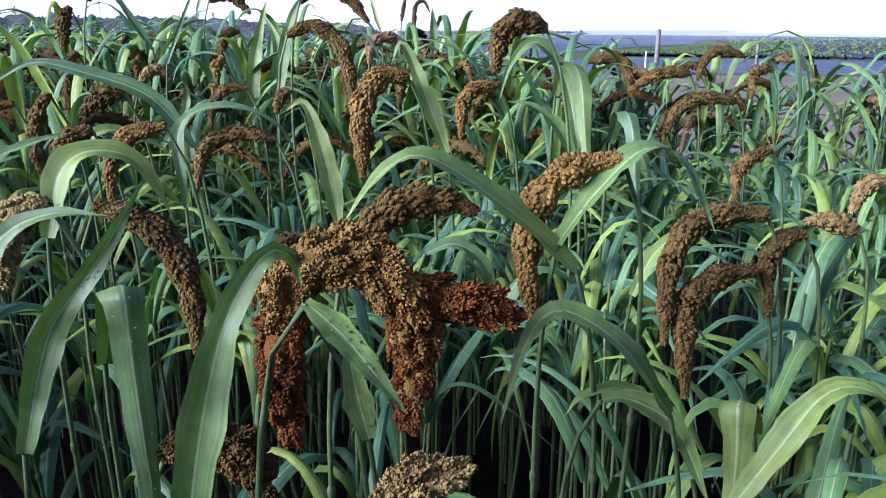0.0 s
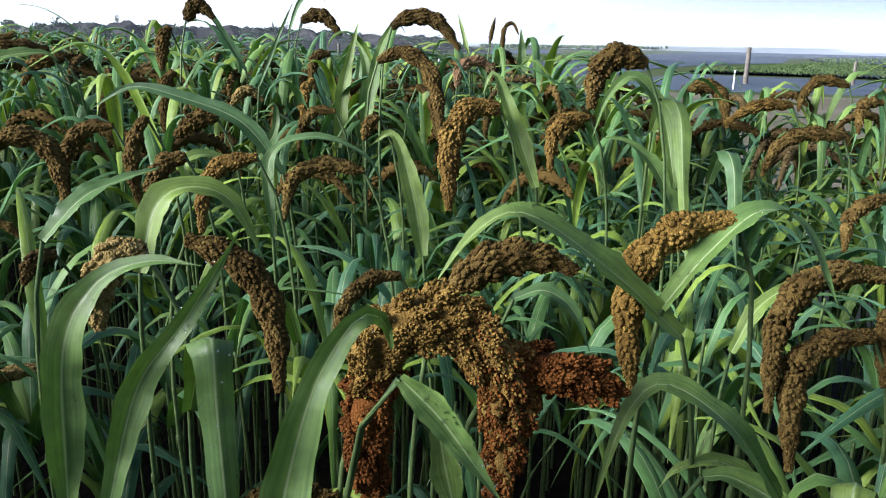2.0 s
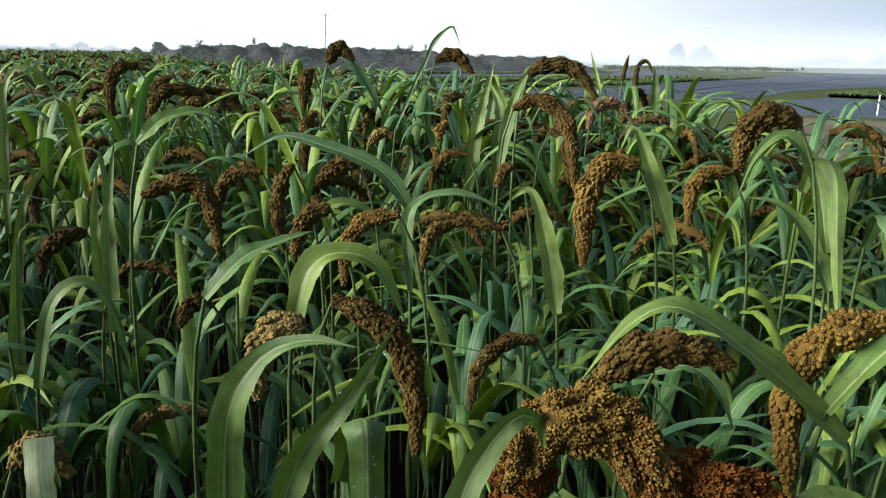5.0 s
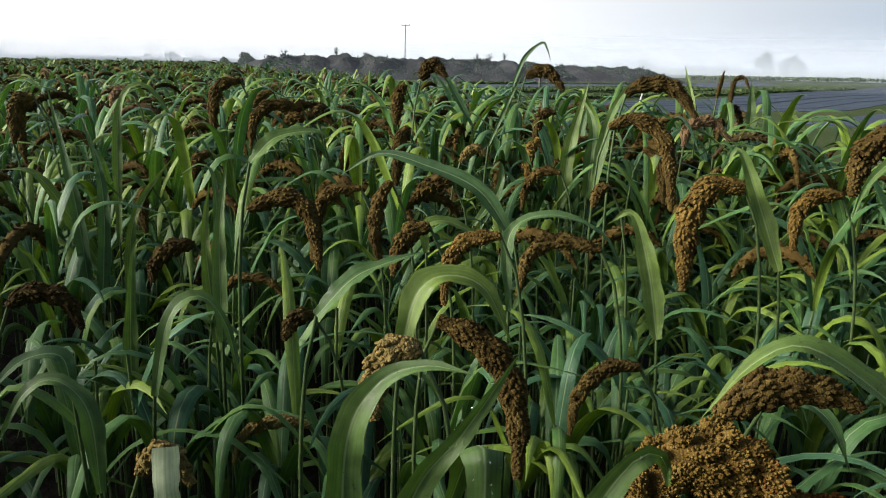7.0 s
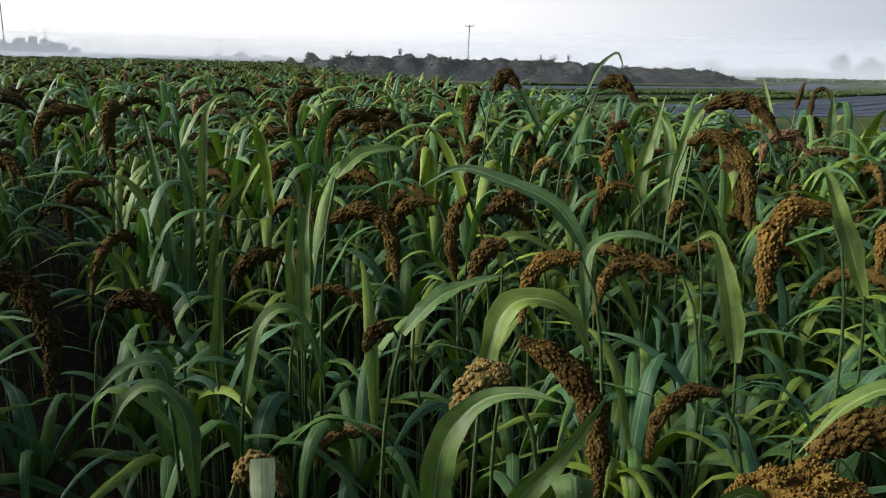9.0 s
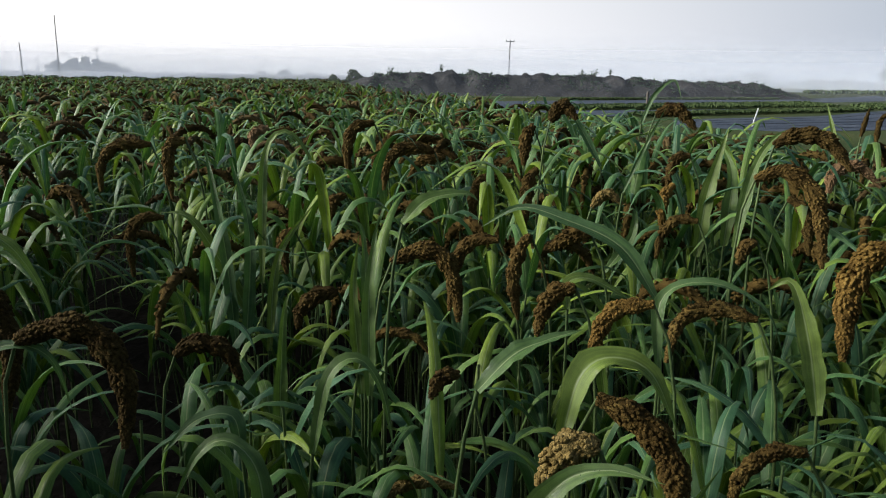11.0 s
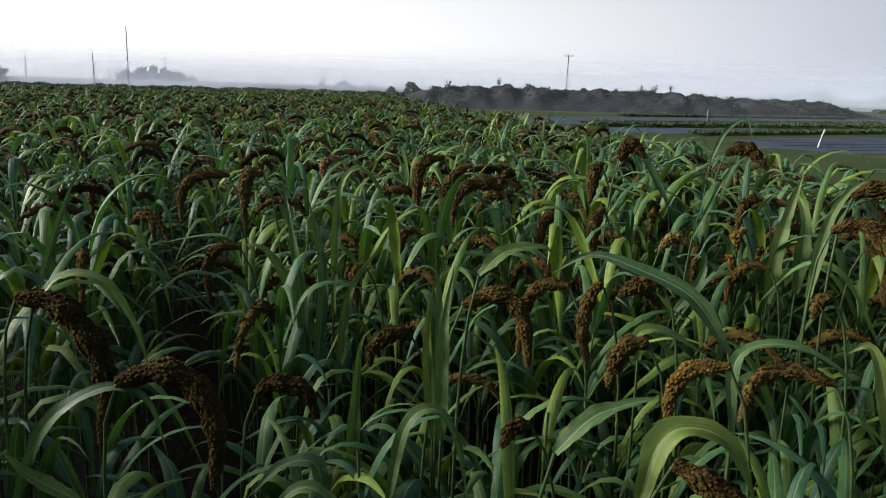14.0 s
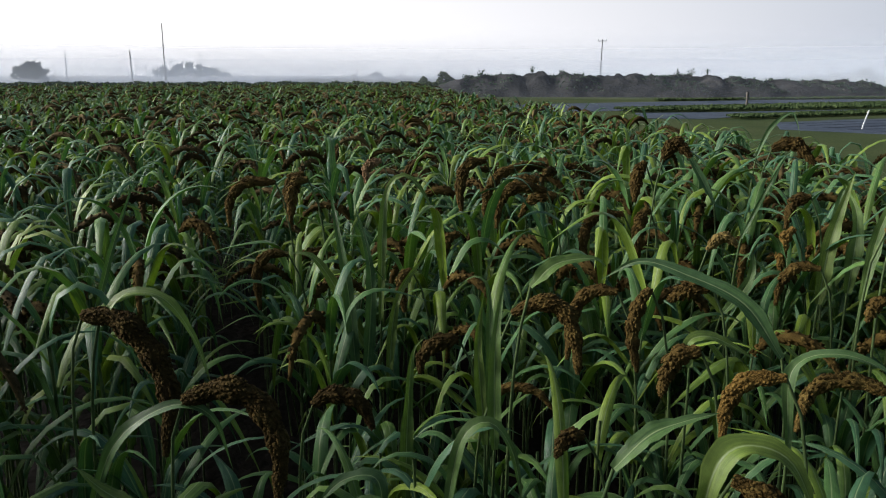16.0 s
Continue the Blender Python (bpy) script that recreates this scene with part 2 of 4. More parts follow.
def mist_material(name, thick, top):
    """Morning haze put into a see-through white sheet, thinning upwards."""
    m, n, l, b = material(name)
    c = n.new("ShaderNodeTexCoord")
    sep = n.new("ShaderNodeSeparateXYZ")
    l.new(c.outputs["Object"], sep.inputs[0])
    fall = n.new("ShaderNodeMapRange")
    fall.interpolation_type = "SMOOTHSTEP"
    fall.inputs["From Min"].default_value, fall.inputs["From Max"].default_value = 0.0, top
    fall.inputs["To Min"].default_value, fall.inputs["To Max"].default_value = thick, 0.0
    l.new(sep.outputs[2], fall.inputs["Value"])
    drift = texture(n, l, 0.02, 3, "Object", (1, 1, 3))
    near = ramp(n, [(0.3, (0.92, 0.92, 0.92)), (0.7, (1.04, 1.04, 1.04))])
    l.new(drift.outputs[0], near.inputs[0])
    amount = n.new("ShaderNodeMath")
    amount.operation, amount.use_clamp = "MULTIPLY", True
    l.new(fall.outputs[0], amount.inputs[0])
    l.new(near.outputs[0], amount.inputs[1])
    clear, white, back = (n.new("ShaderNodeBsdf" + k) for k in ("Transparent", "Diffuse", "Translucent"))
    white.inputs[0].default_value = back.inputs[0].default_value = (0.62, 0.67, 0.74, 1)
    for shade, z in ((white, 1), (back, -1)):       # shading normals forced up and down, so the sheet takes light from above
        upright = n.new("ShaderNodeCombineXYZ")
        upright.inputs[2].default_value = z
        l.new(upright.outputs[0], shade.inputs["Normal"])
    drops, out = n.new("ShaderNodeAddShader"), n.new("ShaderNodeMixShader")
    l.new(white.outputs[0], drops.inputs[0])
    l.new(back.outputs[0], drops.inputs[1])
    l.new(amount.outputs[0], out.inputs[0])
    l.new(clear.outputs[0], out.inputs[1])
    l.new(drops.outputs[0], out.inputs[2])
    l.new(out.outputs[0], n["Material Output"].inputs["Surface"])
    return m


# ---- mesh helpers ----
RNG = np.random.default_rng(7)
UP = np.array((0.0, 0.0, 1.0))


def unit(v):
    return v / np.maximum(np.linalg.norm(v, axis=-1, keepdims=True), 1e-9)


class Pile:
    """Gathers quads from many small shapes into one mesh."""

    def __init__(self):
        self.v, self.f, self.uv, self.slot, self.count = [], [], [], [], 0

    def add(self, v, f, uv=None, slot=0):
        self.v.append(v)
        self.f.append(f + self.count)
        self.uv.append(np.zeros((len(v), 2)) if uv is None else uv)
        self.slot.append(np.full(len(f), slot))
        self.count += len(v)

    def mesh(self, name, *materials, smooth=True):
        v, f, uv, slot = (np.concatenate(a) for a in (self.v, self.f, self.uv, self.slot))
        me = bpy.data.meshes.new(name)
        me.vertices.add(len(v))
        me.vertices.foreach_set("co", v.astype(np.float32).ravel())
        me.loops.add(f.size)
        me.loops.foreach_set("vertex_index", f.astype(np.int32).ravel())
        me.polygons.add(len(f))
        me.polygons.foreach_set("loop_start", np.arange(0, f.size, 4, dtype=np.int32))
        layer = me.uv_layers.new(name="UVMap")
        layer.data.foreach_set("uv", uv[f.ravel()].astype(np.float32).ravel())
        for m in materials:
            me.materials.append(m)
        me.polygons.foreach_set("material_index", slot.astype(np.int32))
        me.polygons.foreach_set("use_smooth", np.full(len(f), smooth))
        me.update(calc_edges=True)
        me.validate()
        return me


GRIDS = {}


def grid(rows, cols, closed=False):
    key = (rows, cols, closed)
    if key not in GRIDS:
        i = np.arange(rows - 1)[:, None] * cols
        j = np.arange(cols if closed else cols - 1)[None, :]
        k = (j + 1) % cols
        GRIDS[key] = np.stack([i + j, i + k, i + cols + k, i + cols + j], -1).reshape(-1, 4)
    return GRIDS[key]


def spline(points, n):
    """n points evenly along a smooth line through the given ones."""
    p = np.array(points, float)
    q = np.vstack([2 * p[0] - p[1], p, 2 * p[-1] - p[-2]])
    fine = []
    for a, b, c, d in zip(q, q[1:], q[2:], q[3:]):
        t = np.linspace(0, 1, 14, endpoint=False)[:, None]
        fine.append(0.5 * (2 * b + (c - a) * t + (2 * a - 5 * b + 4 * c - d) * t ** 2 + (3 * b - a - 3 * c + d) * t ** 3))
    fine = np.vstack([*fine, p[-1:]])
    s = np.concatenate([[0], np.cumsum(np.linalg.norm(np.diff(fine, axis=0), axis=1))])
    at = np.linspace(0, s[-1], n)
    return np.stack([np.interp(at, s, fine[:, k]) for k in range(3)], 1)


def tangents(c):
    return unit(np.gradient(c, axis=0))


def tube(pile, c, radii, sides=6, slot=0):
    t = tangents(c)
    ref = np.where(np.abs(t[:, 2:3]) > 0.9, np.array([[1.0, 0, 0]]), UP[None])
    a = unit(np.cross(t, ref))
    b = np.cross(t, a)
    ang = np.arange(sides) * 2 * np.pi / sides
    r = np.broadcast_to(np.asarray(radii, float), len(c))[:, None, None]
    ring = np.cos(ang)[None, :, None] * a[:, None] + np.sin(ang)[None, :, None] * b[:, None]
    pile.add((c[:, None] + ring * r).reshape(-1, 3), grid(len(c), sides, True), None, slot)


def blade(pile, c, side, width, cols=5, fold=0.25, wave=0.0, base=0.45, slot=0, phase=0.0):
    """A grass blade along c; side: the direction across it at each point."""
    n = len(c)
    s = np.linspace(0, 1, n)
    w = width * 0.5 * np.minimum(base + (1 - base) * np.sin(np.minimum(s / 0.35, 1) * np.pi / 2), 1) * np.clip(1 - ((s - 0.32) / 0.68).clip(0) ** 1.45, 0.012, 1)
    t = tangents(c)
    if cols > 5:                         # broad blades: uneven width and a wandering crease
        w = w * (1 + 0.07 * np.sin(s * 17 + phase * 2) + 0.05 * np.sin(s * 41 + phase * 5))
    if cols > 2:
        roll = 0.35 * np.sin(s * 3.1 + phase * 1.3) * s + 0.12 * np.sin(s * 11 + phase)
        side = unit(side - t * np.sum(side * t, 1, keepdims=True))
        side = side * np.cos(roll)[:, None] + np.cross(t, side) * np.sin(roll)[:, None]
    side = unit(side - t * np.sum(side * t, 1, keepdims=True))
    nor = np.cross(side, t)
    u = np.linspace(-1, 1, cols)
    lift = fold * np.abs(u)[None, :] * w[:, None]
    if wave:
        lift = lift + wave * w[:, None] * np.abs(u)[None, :] ** 2 * (np.sin(s[:, None] * 26 + 1.7 * np.sign(u)[None, :] + phase) + 0.7 * np.sin(s[:, None] * 57 + 2.6 * np.sign(u)[None, :] + phase * 3))
    v = c[:, None] + side[:, None] * (u[None, :, None] * w[:, None, None]) + nor[:, None] * lift[..., None]
    uv = np.stack(np.broadcast_arrays(u[None, :], s[:, None]), -1).reshape(-1, 2)
    pile.add(v.reshape(-1, 3), grid(n, cols), uv, slot)


def arching(at, azimuth, length, start, end, n, bend=1.3, fold=None):
    """Centre line and side of a leaf that rises and droops; angles in degrees from upright."""
    s = np.linspace(0, 1, n)
    turn = s ** bend
    if fold:                             # stands up, folds over at that share of its length, then hangs
        k = np.clip((s - fold + 0.2) / 0.4, 0, 1)
        turn = 0.25 * s + 0.75 * k * k * (3 - 2 * k)
    th = np.radians(start + (end - start) * turn)
    d = length / (n - 1)
    out = np.concatenate([[0], np.cumsum(np.sin((th[1:] + th[:-1]) / 2) * d)])
    z = np.concatenate([[0], np.cumsum(np.cos((th[1:] + th[:-1]) / 2) * d)])
    h = np.array((np.cos(azimuth), np.sin(azimuth), 0.0))
    c = np.array(at)[None] + out[:, None] * h + z[:, None] * UP
    swing = np.array((-h[1], h[0], 0.0))
    return c, np.broadcast_to(swing, (n, 3))


def lobes(pile, at, along, length, radius, sides, rings, slot=0):
    """Many closed spindle shapes in one go."""
    m = len(at)
    ref = unit(RNG.normal(size=(m, 3)))
    a = unit(np.cross(along, ref))
    b = np.cross(along, a)
    ang = np.arange(sides) * 2 * np.pi / sides
    x = np.linspace(0, 1, rings)
    prof = np.sqrt(np.clip(1 - (2 * (x * 0.96 + 0.02) - 1) ** 2, 0, 1))
    ring = np.cos(ang)[None, :, None] * a[:, None] + np.sin(ang)[None, :, None] * b[:, None]
    v = at[:, None, None] + along[:, None, None] * ((x - 0.5)[None, :, None, None] * np.reshape(length, (-1, 1, 1, 1)))
    v = v + ring[:, None] * (prof[None, :, None, None] * np.reshape(radius, (-1, 1, 1, 1)))
    g = grid(rings, sides, True)
    f = (g[None] + (np.arange(m) * rings * sides)[:, None, None]).reshape(-1, 4)
    pile.add(v.reshape(-1, 3), f, None, slot)


def seed_head(pile, points, r, detail, slot=0):
    """A drooping millet head: crowded seed lobes round a bent axis."""
    c = spline(points, 24)
    length = np.sum(np.linalg.norm(np.diff(c, axis=0), axis=1))
    count = int(length * r * {4: 15000, 3: 92000, 2: 62000, 1: 9000, 0: 800}[detail])
    if detail < 2:                        # far heads: a knobbly bent body
        m = 12 if detail else 7
        k = np.linspace(0, 1, m)
        fat = r * np.minimum(0.45 + 2.2 * k, 1) * (1 - 0.75 * np.clip((k - 0.45) / 0.55, 0, 1) ** 1.6) * RNG.uniform(0.72, 1.08, m)
        fat[-1] = 0.002
        tube(pile, spline(points, m), fat * (0.74 if detail else 1.0), 6 if detail else 4, slot)
        if not detail:
            return
    count = max(count, 5)
    k = np.arange(count)
    s = np.sort(np.clip((k + RNG.normal(0, 3.0 if detail == 4 else 1.0, count)) / count, 0, 1))
    t = tangents(c)
    i = s * 23
    at = np.stack([np.interp(i, np.arange(24), c[:, d]) for d in range(3)], 1)
    tan = unit(np.stack([np.interp(i, np.arange(24), t[:, d]) for d in range(3)], 1))
    side = unit(np.cross(tan, unit(np.array((0.31, 0.52, 0.79)))))
    up = np.cross(tan, side)
    ang = k * 2.39996 + RNG.normal(0, 0.7 if detail == 4 else 0.25, count)
    out = np.cos(ang)[:, None] * side + np.sin(ang)[:, None] * up
    prof = r * np.minimum(0.5 + 2.2 * s, 1) * (1 - 0.72 * np.clip((s - 0.45) / 0.55, 0, 1) ** 1.6) * (1 + 0.12 * np.sin(s * 31 + RNG.random() * 6))
    big = {4: 1.35, 3: 0.76, 2: 0.90, 1: 1.45, 0: 4.6}[detail]
    size = big * 0.0050 * (0.75 + 0.5 * RNG.random(count)) * (prof / r * 0.5 + 0.5)
    along = unit(out * (0.5 if detail == 4 else 0.75) + tan * (0.8 + 0.4 * RNG.random((count, 1))) + RNG.normal(0, 0.22 if detail == 4 else 0.14, (count, 3)))
    at = at + out * (prof * 0.92 - size * 0.9)[:, None]
    shape = {4: (6, 5), 3: (5, 4), 2: (4, 3), 1: (3, 3), 0: (3, 3)}[detail]
    lobes(pile, at, along, size * (3.0 + 2.6 * RNG.random(count) if detail == 4 else 2.1 + 0.7 * RNG.random(count) if detail > 1 else 2.2), size, *shape, slot=1 if detail == 4 else slot)
    if detail > 1:
        tube(pile, c, np.interp(np.linspace(0, 1, 24), s, prof) * (0.62 if detail == 4 else 0.80), 7, 1 if detail == 4 else slot)
    if detail == 4:
        per = 90                          # grains crowded on every cluster, redder towards the tip
        d = unit(RNG.normal(size=(count, per, 3)))
        lo = np.sum(d * along[:, None], 2, keepdims=True)
        g = at[:, None] + (d + along[:, None] * lo * 1.5) * size[:, None, None] * 1.08
        d = unit(d + 0.6 * along[:, None]).reshape(-1, 3)
        g, fat = g.reshape(-1, 3), RNG.uniform(0.0015, 0.0023, count * per)
        ripe = np.repeat(s, per) + RNG.normal(0, 0.12, count * per) > 0.58
        for mask, k in ((ripe, 2), (~ripe, 0)):
            lobes(pile, g[mask], d[mask], fat[mask] * 2.3, fat[mask], 4, 3, k)


def part(name, pile, parent, *materials, label="", smooth=True):
    ob = new(name, pile.mesh(name, *materials, smooth=smooth))
    ob.parent = parent
    return tagged(ob, label)


def thing(name, x, y, z=0.0, **tags):
    ob = new(name)
    ob.location = (x, y, z)
    ob.empty_display_size = 0.1
    return tagged(ob, **tags)


def shifted(points, x, y, z=0.0):
    return [np.array(p, float) - np.array((x, y, z)) for p in points]


# ---- the land ----
def sheet(name, outline, z, mat, label, category, kind="structure", thick=0.0, step=None):
    """A flat piece of ground with the given outline, with a small thickness where asked."""
    bm = bmesh.new()
    low = [bm.verts.new((x, y, z)) for x, y in outline]
    face = bm.faces.new(low)
    if thick:
        made = bmesh.ops.extrude_face_region(bm, geom=[face])
        bmesh.ops.translate(bm, vec=(0, 0, thick), verts=[v for v in made["geom"] if isinstance(v, bmesh.types.BMVert)])
    bmesh.ops.recalc_face_normals(bm, faces=bm.faces)
    me = bpy.data.meshes.new(name)
    bm.to_mesh(me)
    me.materials.append(mat)
    return tagged(new(name, me), label, category, kind=kind)


sheet("ground", [(-1500, -1500), (1500, -1500), (1500, 1500), (-1500, 1500)], 0.0, GRASS, "short dry green and straw-coloured grass", "ground")


def edge(x):
    """How far the crop reaches ahead at x."""
    return 4.5 - 1.09 * x if x < 0 else 4.5 - 0.85 * x


def nearside(x):
    return 0.30 if x > -2.5 else 0.30 + 0.36 * (-2.5 - x) - 0.5


def in_field(x, y):
    return nearside(x) < y < edge(x) and -36 < x < 3.0 and x * x + y * y < 39 ** 2


sheet("field_soil", [(3.4, 0.0), (2.8, 2.3), (0, 5.0), (-4, 9.5), (-23, 30.4), (-29, 26), (-33, 20), (-35.5, 11.5), (-2.5, 0.1)], 0.004, SOIL, "soil under the millet crop, coloured near black for the shade there", "soil")

sheet("dry_ground", [(3.7, 0.2), (3.0, 2.5), (1.0, 5.0), (2.2, 23.4), (40, 22.4), (40, 0.2)], 0.004, STRAW, "trodden straw-coloured grass and bare ground beside the crop", "ground")

# strips of ground-cover sheeting with low green beds between them
STRIPS = [
    [(-6.6, 27.6), (-3, 27.2), (0.3, 31.3), (3, 34.5), (5.2, 42.5), (8, 48.8), (11, 54), (16.5, 61), (22, 79), (45, 105), (150, 225), (60, 225), (10, 87), (5.5, 68), (1.6, 59.5), (-0.3, 52), (-3.2, 40), (-6.2, 35), (-7.7, 31.5)],
    [(0.6, 24.6), (40, 23.5), (40, 28), (16, 34), (8.5, 35.6), (6.0, 37.2), (4.3, 33.6), (2.4, 29.0)],
    [(-12.8, 31.4), (-10.7, 32.4), (-9.8, 36.6), (-8.3, 41.6), (-5.9, 45.8), (-2.0, 52), (-2.4, 54), (-6.1, 48.6), (-8.7, 44.7), (-11.6, 39.9), (-13.6, 37.5), (-15.2, 35.6)],
    [(-19, 33.5), (-17.4, 35.9), (-16.0, 39.6), (-14.6, 44.5), (-12.9, 50.2), (-7.5, 59.7), (1.0, 82), (-2, 104), (-8.8, 70.2), (-15.7, 60.8), (-20.8, 51.7), (-23.8, 45.0), (-26, 40)],
]
for outline in STRIPS:
    sheet("ground_cover_sheet", outline, 0.004, SHEETING, "wide strip of blue-grey ground-cover sheeting on the grass", "ground cover", thick=0.012)


SEAM = mottled("dark_seam", [(0.3, (0.012, 0.016, 0.026)), (0.7, (0.028, 0.034, 0.050))], 1.0, 0.8, 0.1, 0.01, shine=0.08)
INNER = [(-7.7, 31.5), (-6.2, 35), (-3.2, 40), (-0.3, 52), (1.6, 59.5), (5.5, 68), (10, 87), (60, 225)]
OUTER = [(-3, 27.2), (0.3, 31.3), (3, 34.5), (5.2, 42.5), (8, 48.8), (11, 54), (22, 79), (150, 225)]
for w_ in (0.14, 0.30, 0.47, 0.64, 0.82):
    line_ = [Vector(a).lerp(Vector(b), w_) for a, b in zip(INNER, OUTER)]
    half_ = 0.05 if w_ != 0.47 else 0.16
    sheet("sheet_seam", [(p.x - half_, p.y + half_ * 0.4) for p in line_] + [(p.x + half_, p.y - half_ * 0.4) for p in line_[::-1]], 0.020, SEAM,
          "dark overlap seam along the ground-cover sheeting", "seam", thick=0.004)


def tufts(pile, at, size, slot=0, sides=3):
    at = np.asarray(at, float)
    size = np.broadcast_to(size, len(at)) * (0.6 + 0.8 * RNG.random(len(at)))
    lobes(pile, at, unit(RNG.normal(size=(len(at), 3)) + UP * 0.7), size * 2.2, size, sides, 3, slot)


def bed(a, b, c, d, height, count, size, label, crates=False):
    """A raised bed of young plants between four ground corners, front edge a to b."""
    a, b, c, d = (np.array((*p, 0.0)) for p in (a, b, c, d))
    t = thing("seedling_bed", *((a + b + c + d) / 4)[:2], label=label, category="plant bed", group="green plant beds")
    mid = (a + b + c + d) / 4
    u, v = RNG.random((count, 1)), RNG.random((count, 1))
    at = (a * (1 - u) + b * u) * (1 - v) + (d * (1 - u) + c * u) * v
    p = Pile()
    tufts(p, at - mid + UP * (height * (0.75 + 0.35 * RNG.random((count, 1)))), size)
    tagged(part("young_growth", p, t, SEEDLING, label="bright green young plants", smooth=False), kind="stuff")
    if crates:
        for k in range(46):
            w = (k + 0.5) / 46
            front, back = a * (1 - w) + b * w - mid, d * (1 - w) + c * w - mid
            p = Pile()
            tube(p, np.array([front + UP * height * 0.45, front + (back - front) * 0.98 + UP * height * 0.45]), height * 0.52, 4)
            part("tray", p, t, CRATE, label="black plastic tray", smooth=False)


bed((-9.4, 32.9), (-1.0, 49.5), (-2.0, 51.6), (-10.4, 34.2), 0.13, 3600, 0.055, "low green crop strip between the sheeting")
bed((-15.0, 36.0), (-3.0, 53.5), (-5.5, 61.5), (-17.0, 37.4), 0.17, 5000, 0.065, "low green crop strip between the sheeting")
bed((-0.7, 53.0), (6.8, 72.0), (3.5, 78.0), (-2.6, 57.0), 0.13, 2600, 0.09, "low green crop strip behind the sheeting")
bed((6.2, 37.8), (15.8, 35.4), (24.0, 68.0), (9.4, 43.6), 0.17, 6000, 0.05, "bed of bright green seedlings in black trays", True)
bed((16.0, 35.3), (48, 28.5), (62, 100), (22.4, 76.0), 0.17, 2600, 0.10, "bed of bright green seedlings in black trays", True)
bed((-21.0, 53.6), (-8.6, 72.0), (-9.4, 73.4), (-21.6, 54.6), 0.12, 2500, 0.07, "thin green strip behind the far sheeting")
bed((-9, 96), (85, 190), (85, 204), (-9, 103), 0.4, 2400, 0.2, "far green hedge strip beyond the sheeting")


# ---- soil heap with weeds ----
def soil_heap():
    n, m = 150, 22
    a, b = np.array((-44.5, 56.5)), np.array((-8.5, 80.0))
    ahead = unit(b - a)
    cross = np.array((-ahead[1], ahead[0]))
    verts = np.zeros((n, m, 3))
    for i in range(n):
        s = i / (n - 1)
        top = 1.92 * min(1, s * 9) ** 0.7 * (1 - 0.40 * max(0, (s - 0.35) / 0.65) ** 1.2) * min(1, (1 - s) * 12) ** 0.6
        top *= 0.92 + 0.20 * noise.noise((s * 15, 3.1, 0)) + 0.13 * noise.noise((s * 48, 7.7, 0))
        for j in range(m):
            w = j / (m - 1) * 2 - 1
            q = a + (b - a) * s + cross * (w * 5.2 + 0.7 * noise.noise((s * 20, w * 2, 5)))
            prof = max(0.0, 1 - abs(w) ** 2.2)
            z = top * prof * (1 + 0.30 * noise.noise((s * 34, w * 4.5, 1)) + 0.16 * noise.noise((s * 90, w * 9, 2)))
            verts[i, j] = (*q, max(z, 0) - 0.03)
    p = Pile()
    mid = np.array((-26.5, 68, 0.0))
    p.add(verts.reshape(-1, 3) - mid, grid(n, m))
    t = thing("soil_heap", -26.5, 68, label="long heap of dark dug earth overgrown with weeds", category="soil heap")
    part("earth", p, t, EARTH)
    k = 7000
    i, j = RNG.integers(0, n, k), RNG.integers(2, m - 2, k)
    patch = np.array([noise.noise((a_ / n * 11, b_ / m * 2, 9)) for a_, b_ in zip(i, j)])
    ok = patch > 0.0
    at = verts[i[ok], j[ok]] - mid + RNG.normal(0, 0.15, (ok.sum(), 3)) * (1, 1, 0.3)
    p = Pile()
    tufts(p, at, 0.065)
    tagged(part("weed_cover", p, t, WEED, label="patches of low green weeds", smooth=False), kind="stuff")
    return verts


HEAP = soil_heap()


def shrub(x, y, z, h):
    t = thing("shrub", x, y, z, label="wispy green shrub on the crest of the soil heap", category="shrub", group="shrubs on the soil heap")
    twigs, leaves = Pile(), Pile()
    for k in range(6):
        az, lean = RNG.random() * 6.28, 0.15 + 0.4 * RNG.random()
        tip = np.array((np.cos(az) * lean * h, np.sin(az) * lean * h, h * (0.65 + 0.45 * RNG.random())))
        c = spline([(0, 0, -0.1), tip * 0.5 + UP * 0.05, tip], 6)
        tube(twigs, c, np.linspace(0.010, 0.004, 6), 4)
        m = 14
        tufts(leaves, np.repeat(c[2:], 4, axis=0)[:m] + RNG.normal(0, 0.09 * h, (m, 3)), 0.030 * h + 0.012)
    part("twig_bundle", twigs, t, BARK)
    part("foliage", leaves, t, WEED, smooth=False)


for s_, h_ in ((0.06, 0.5), (0.13, 0.6), (0.235, 0.75), (0.30, 0.6), (0.54, 0.6), (0.57, 0.7), (0.60, 0.55)):
    v_ = HEAP[int(s_ * 149), 11]
    shrub(*v_, h_)


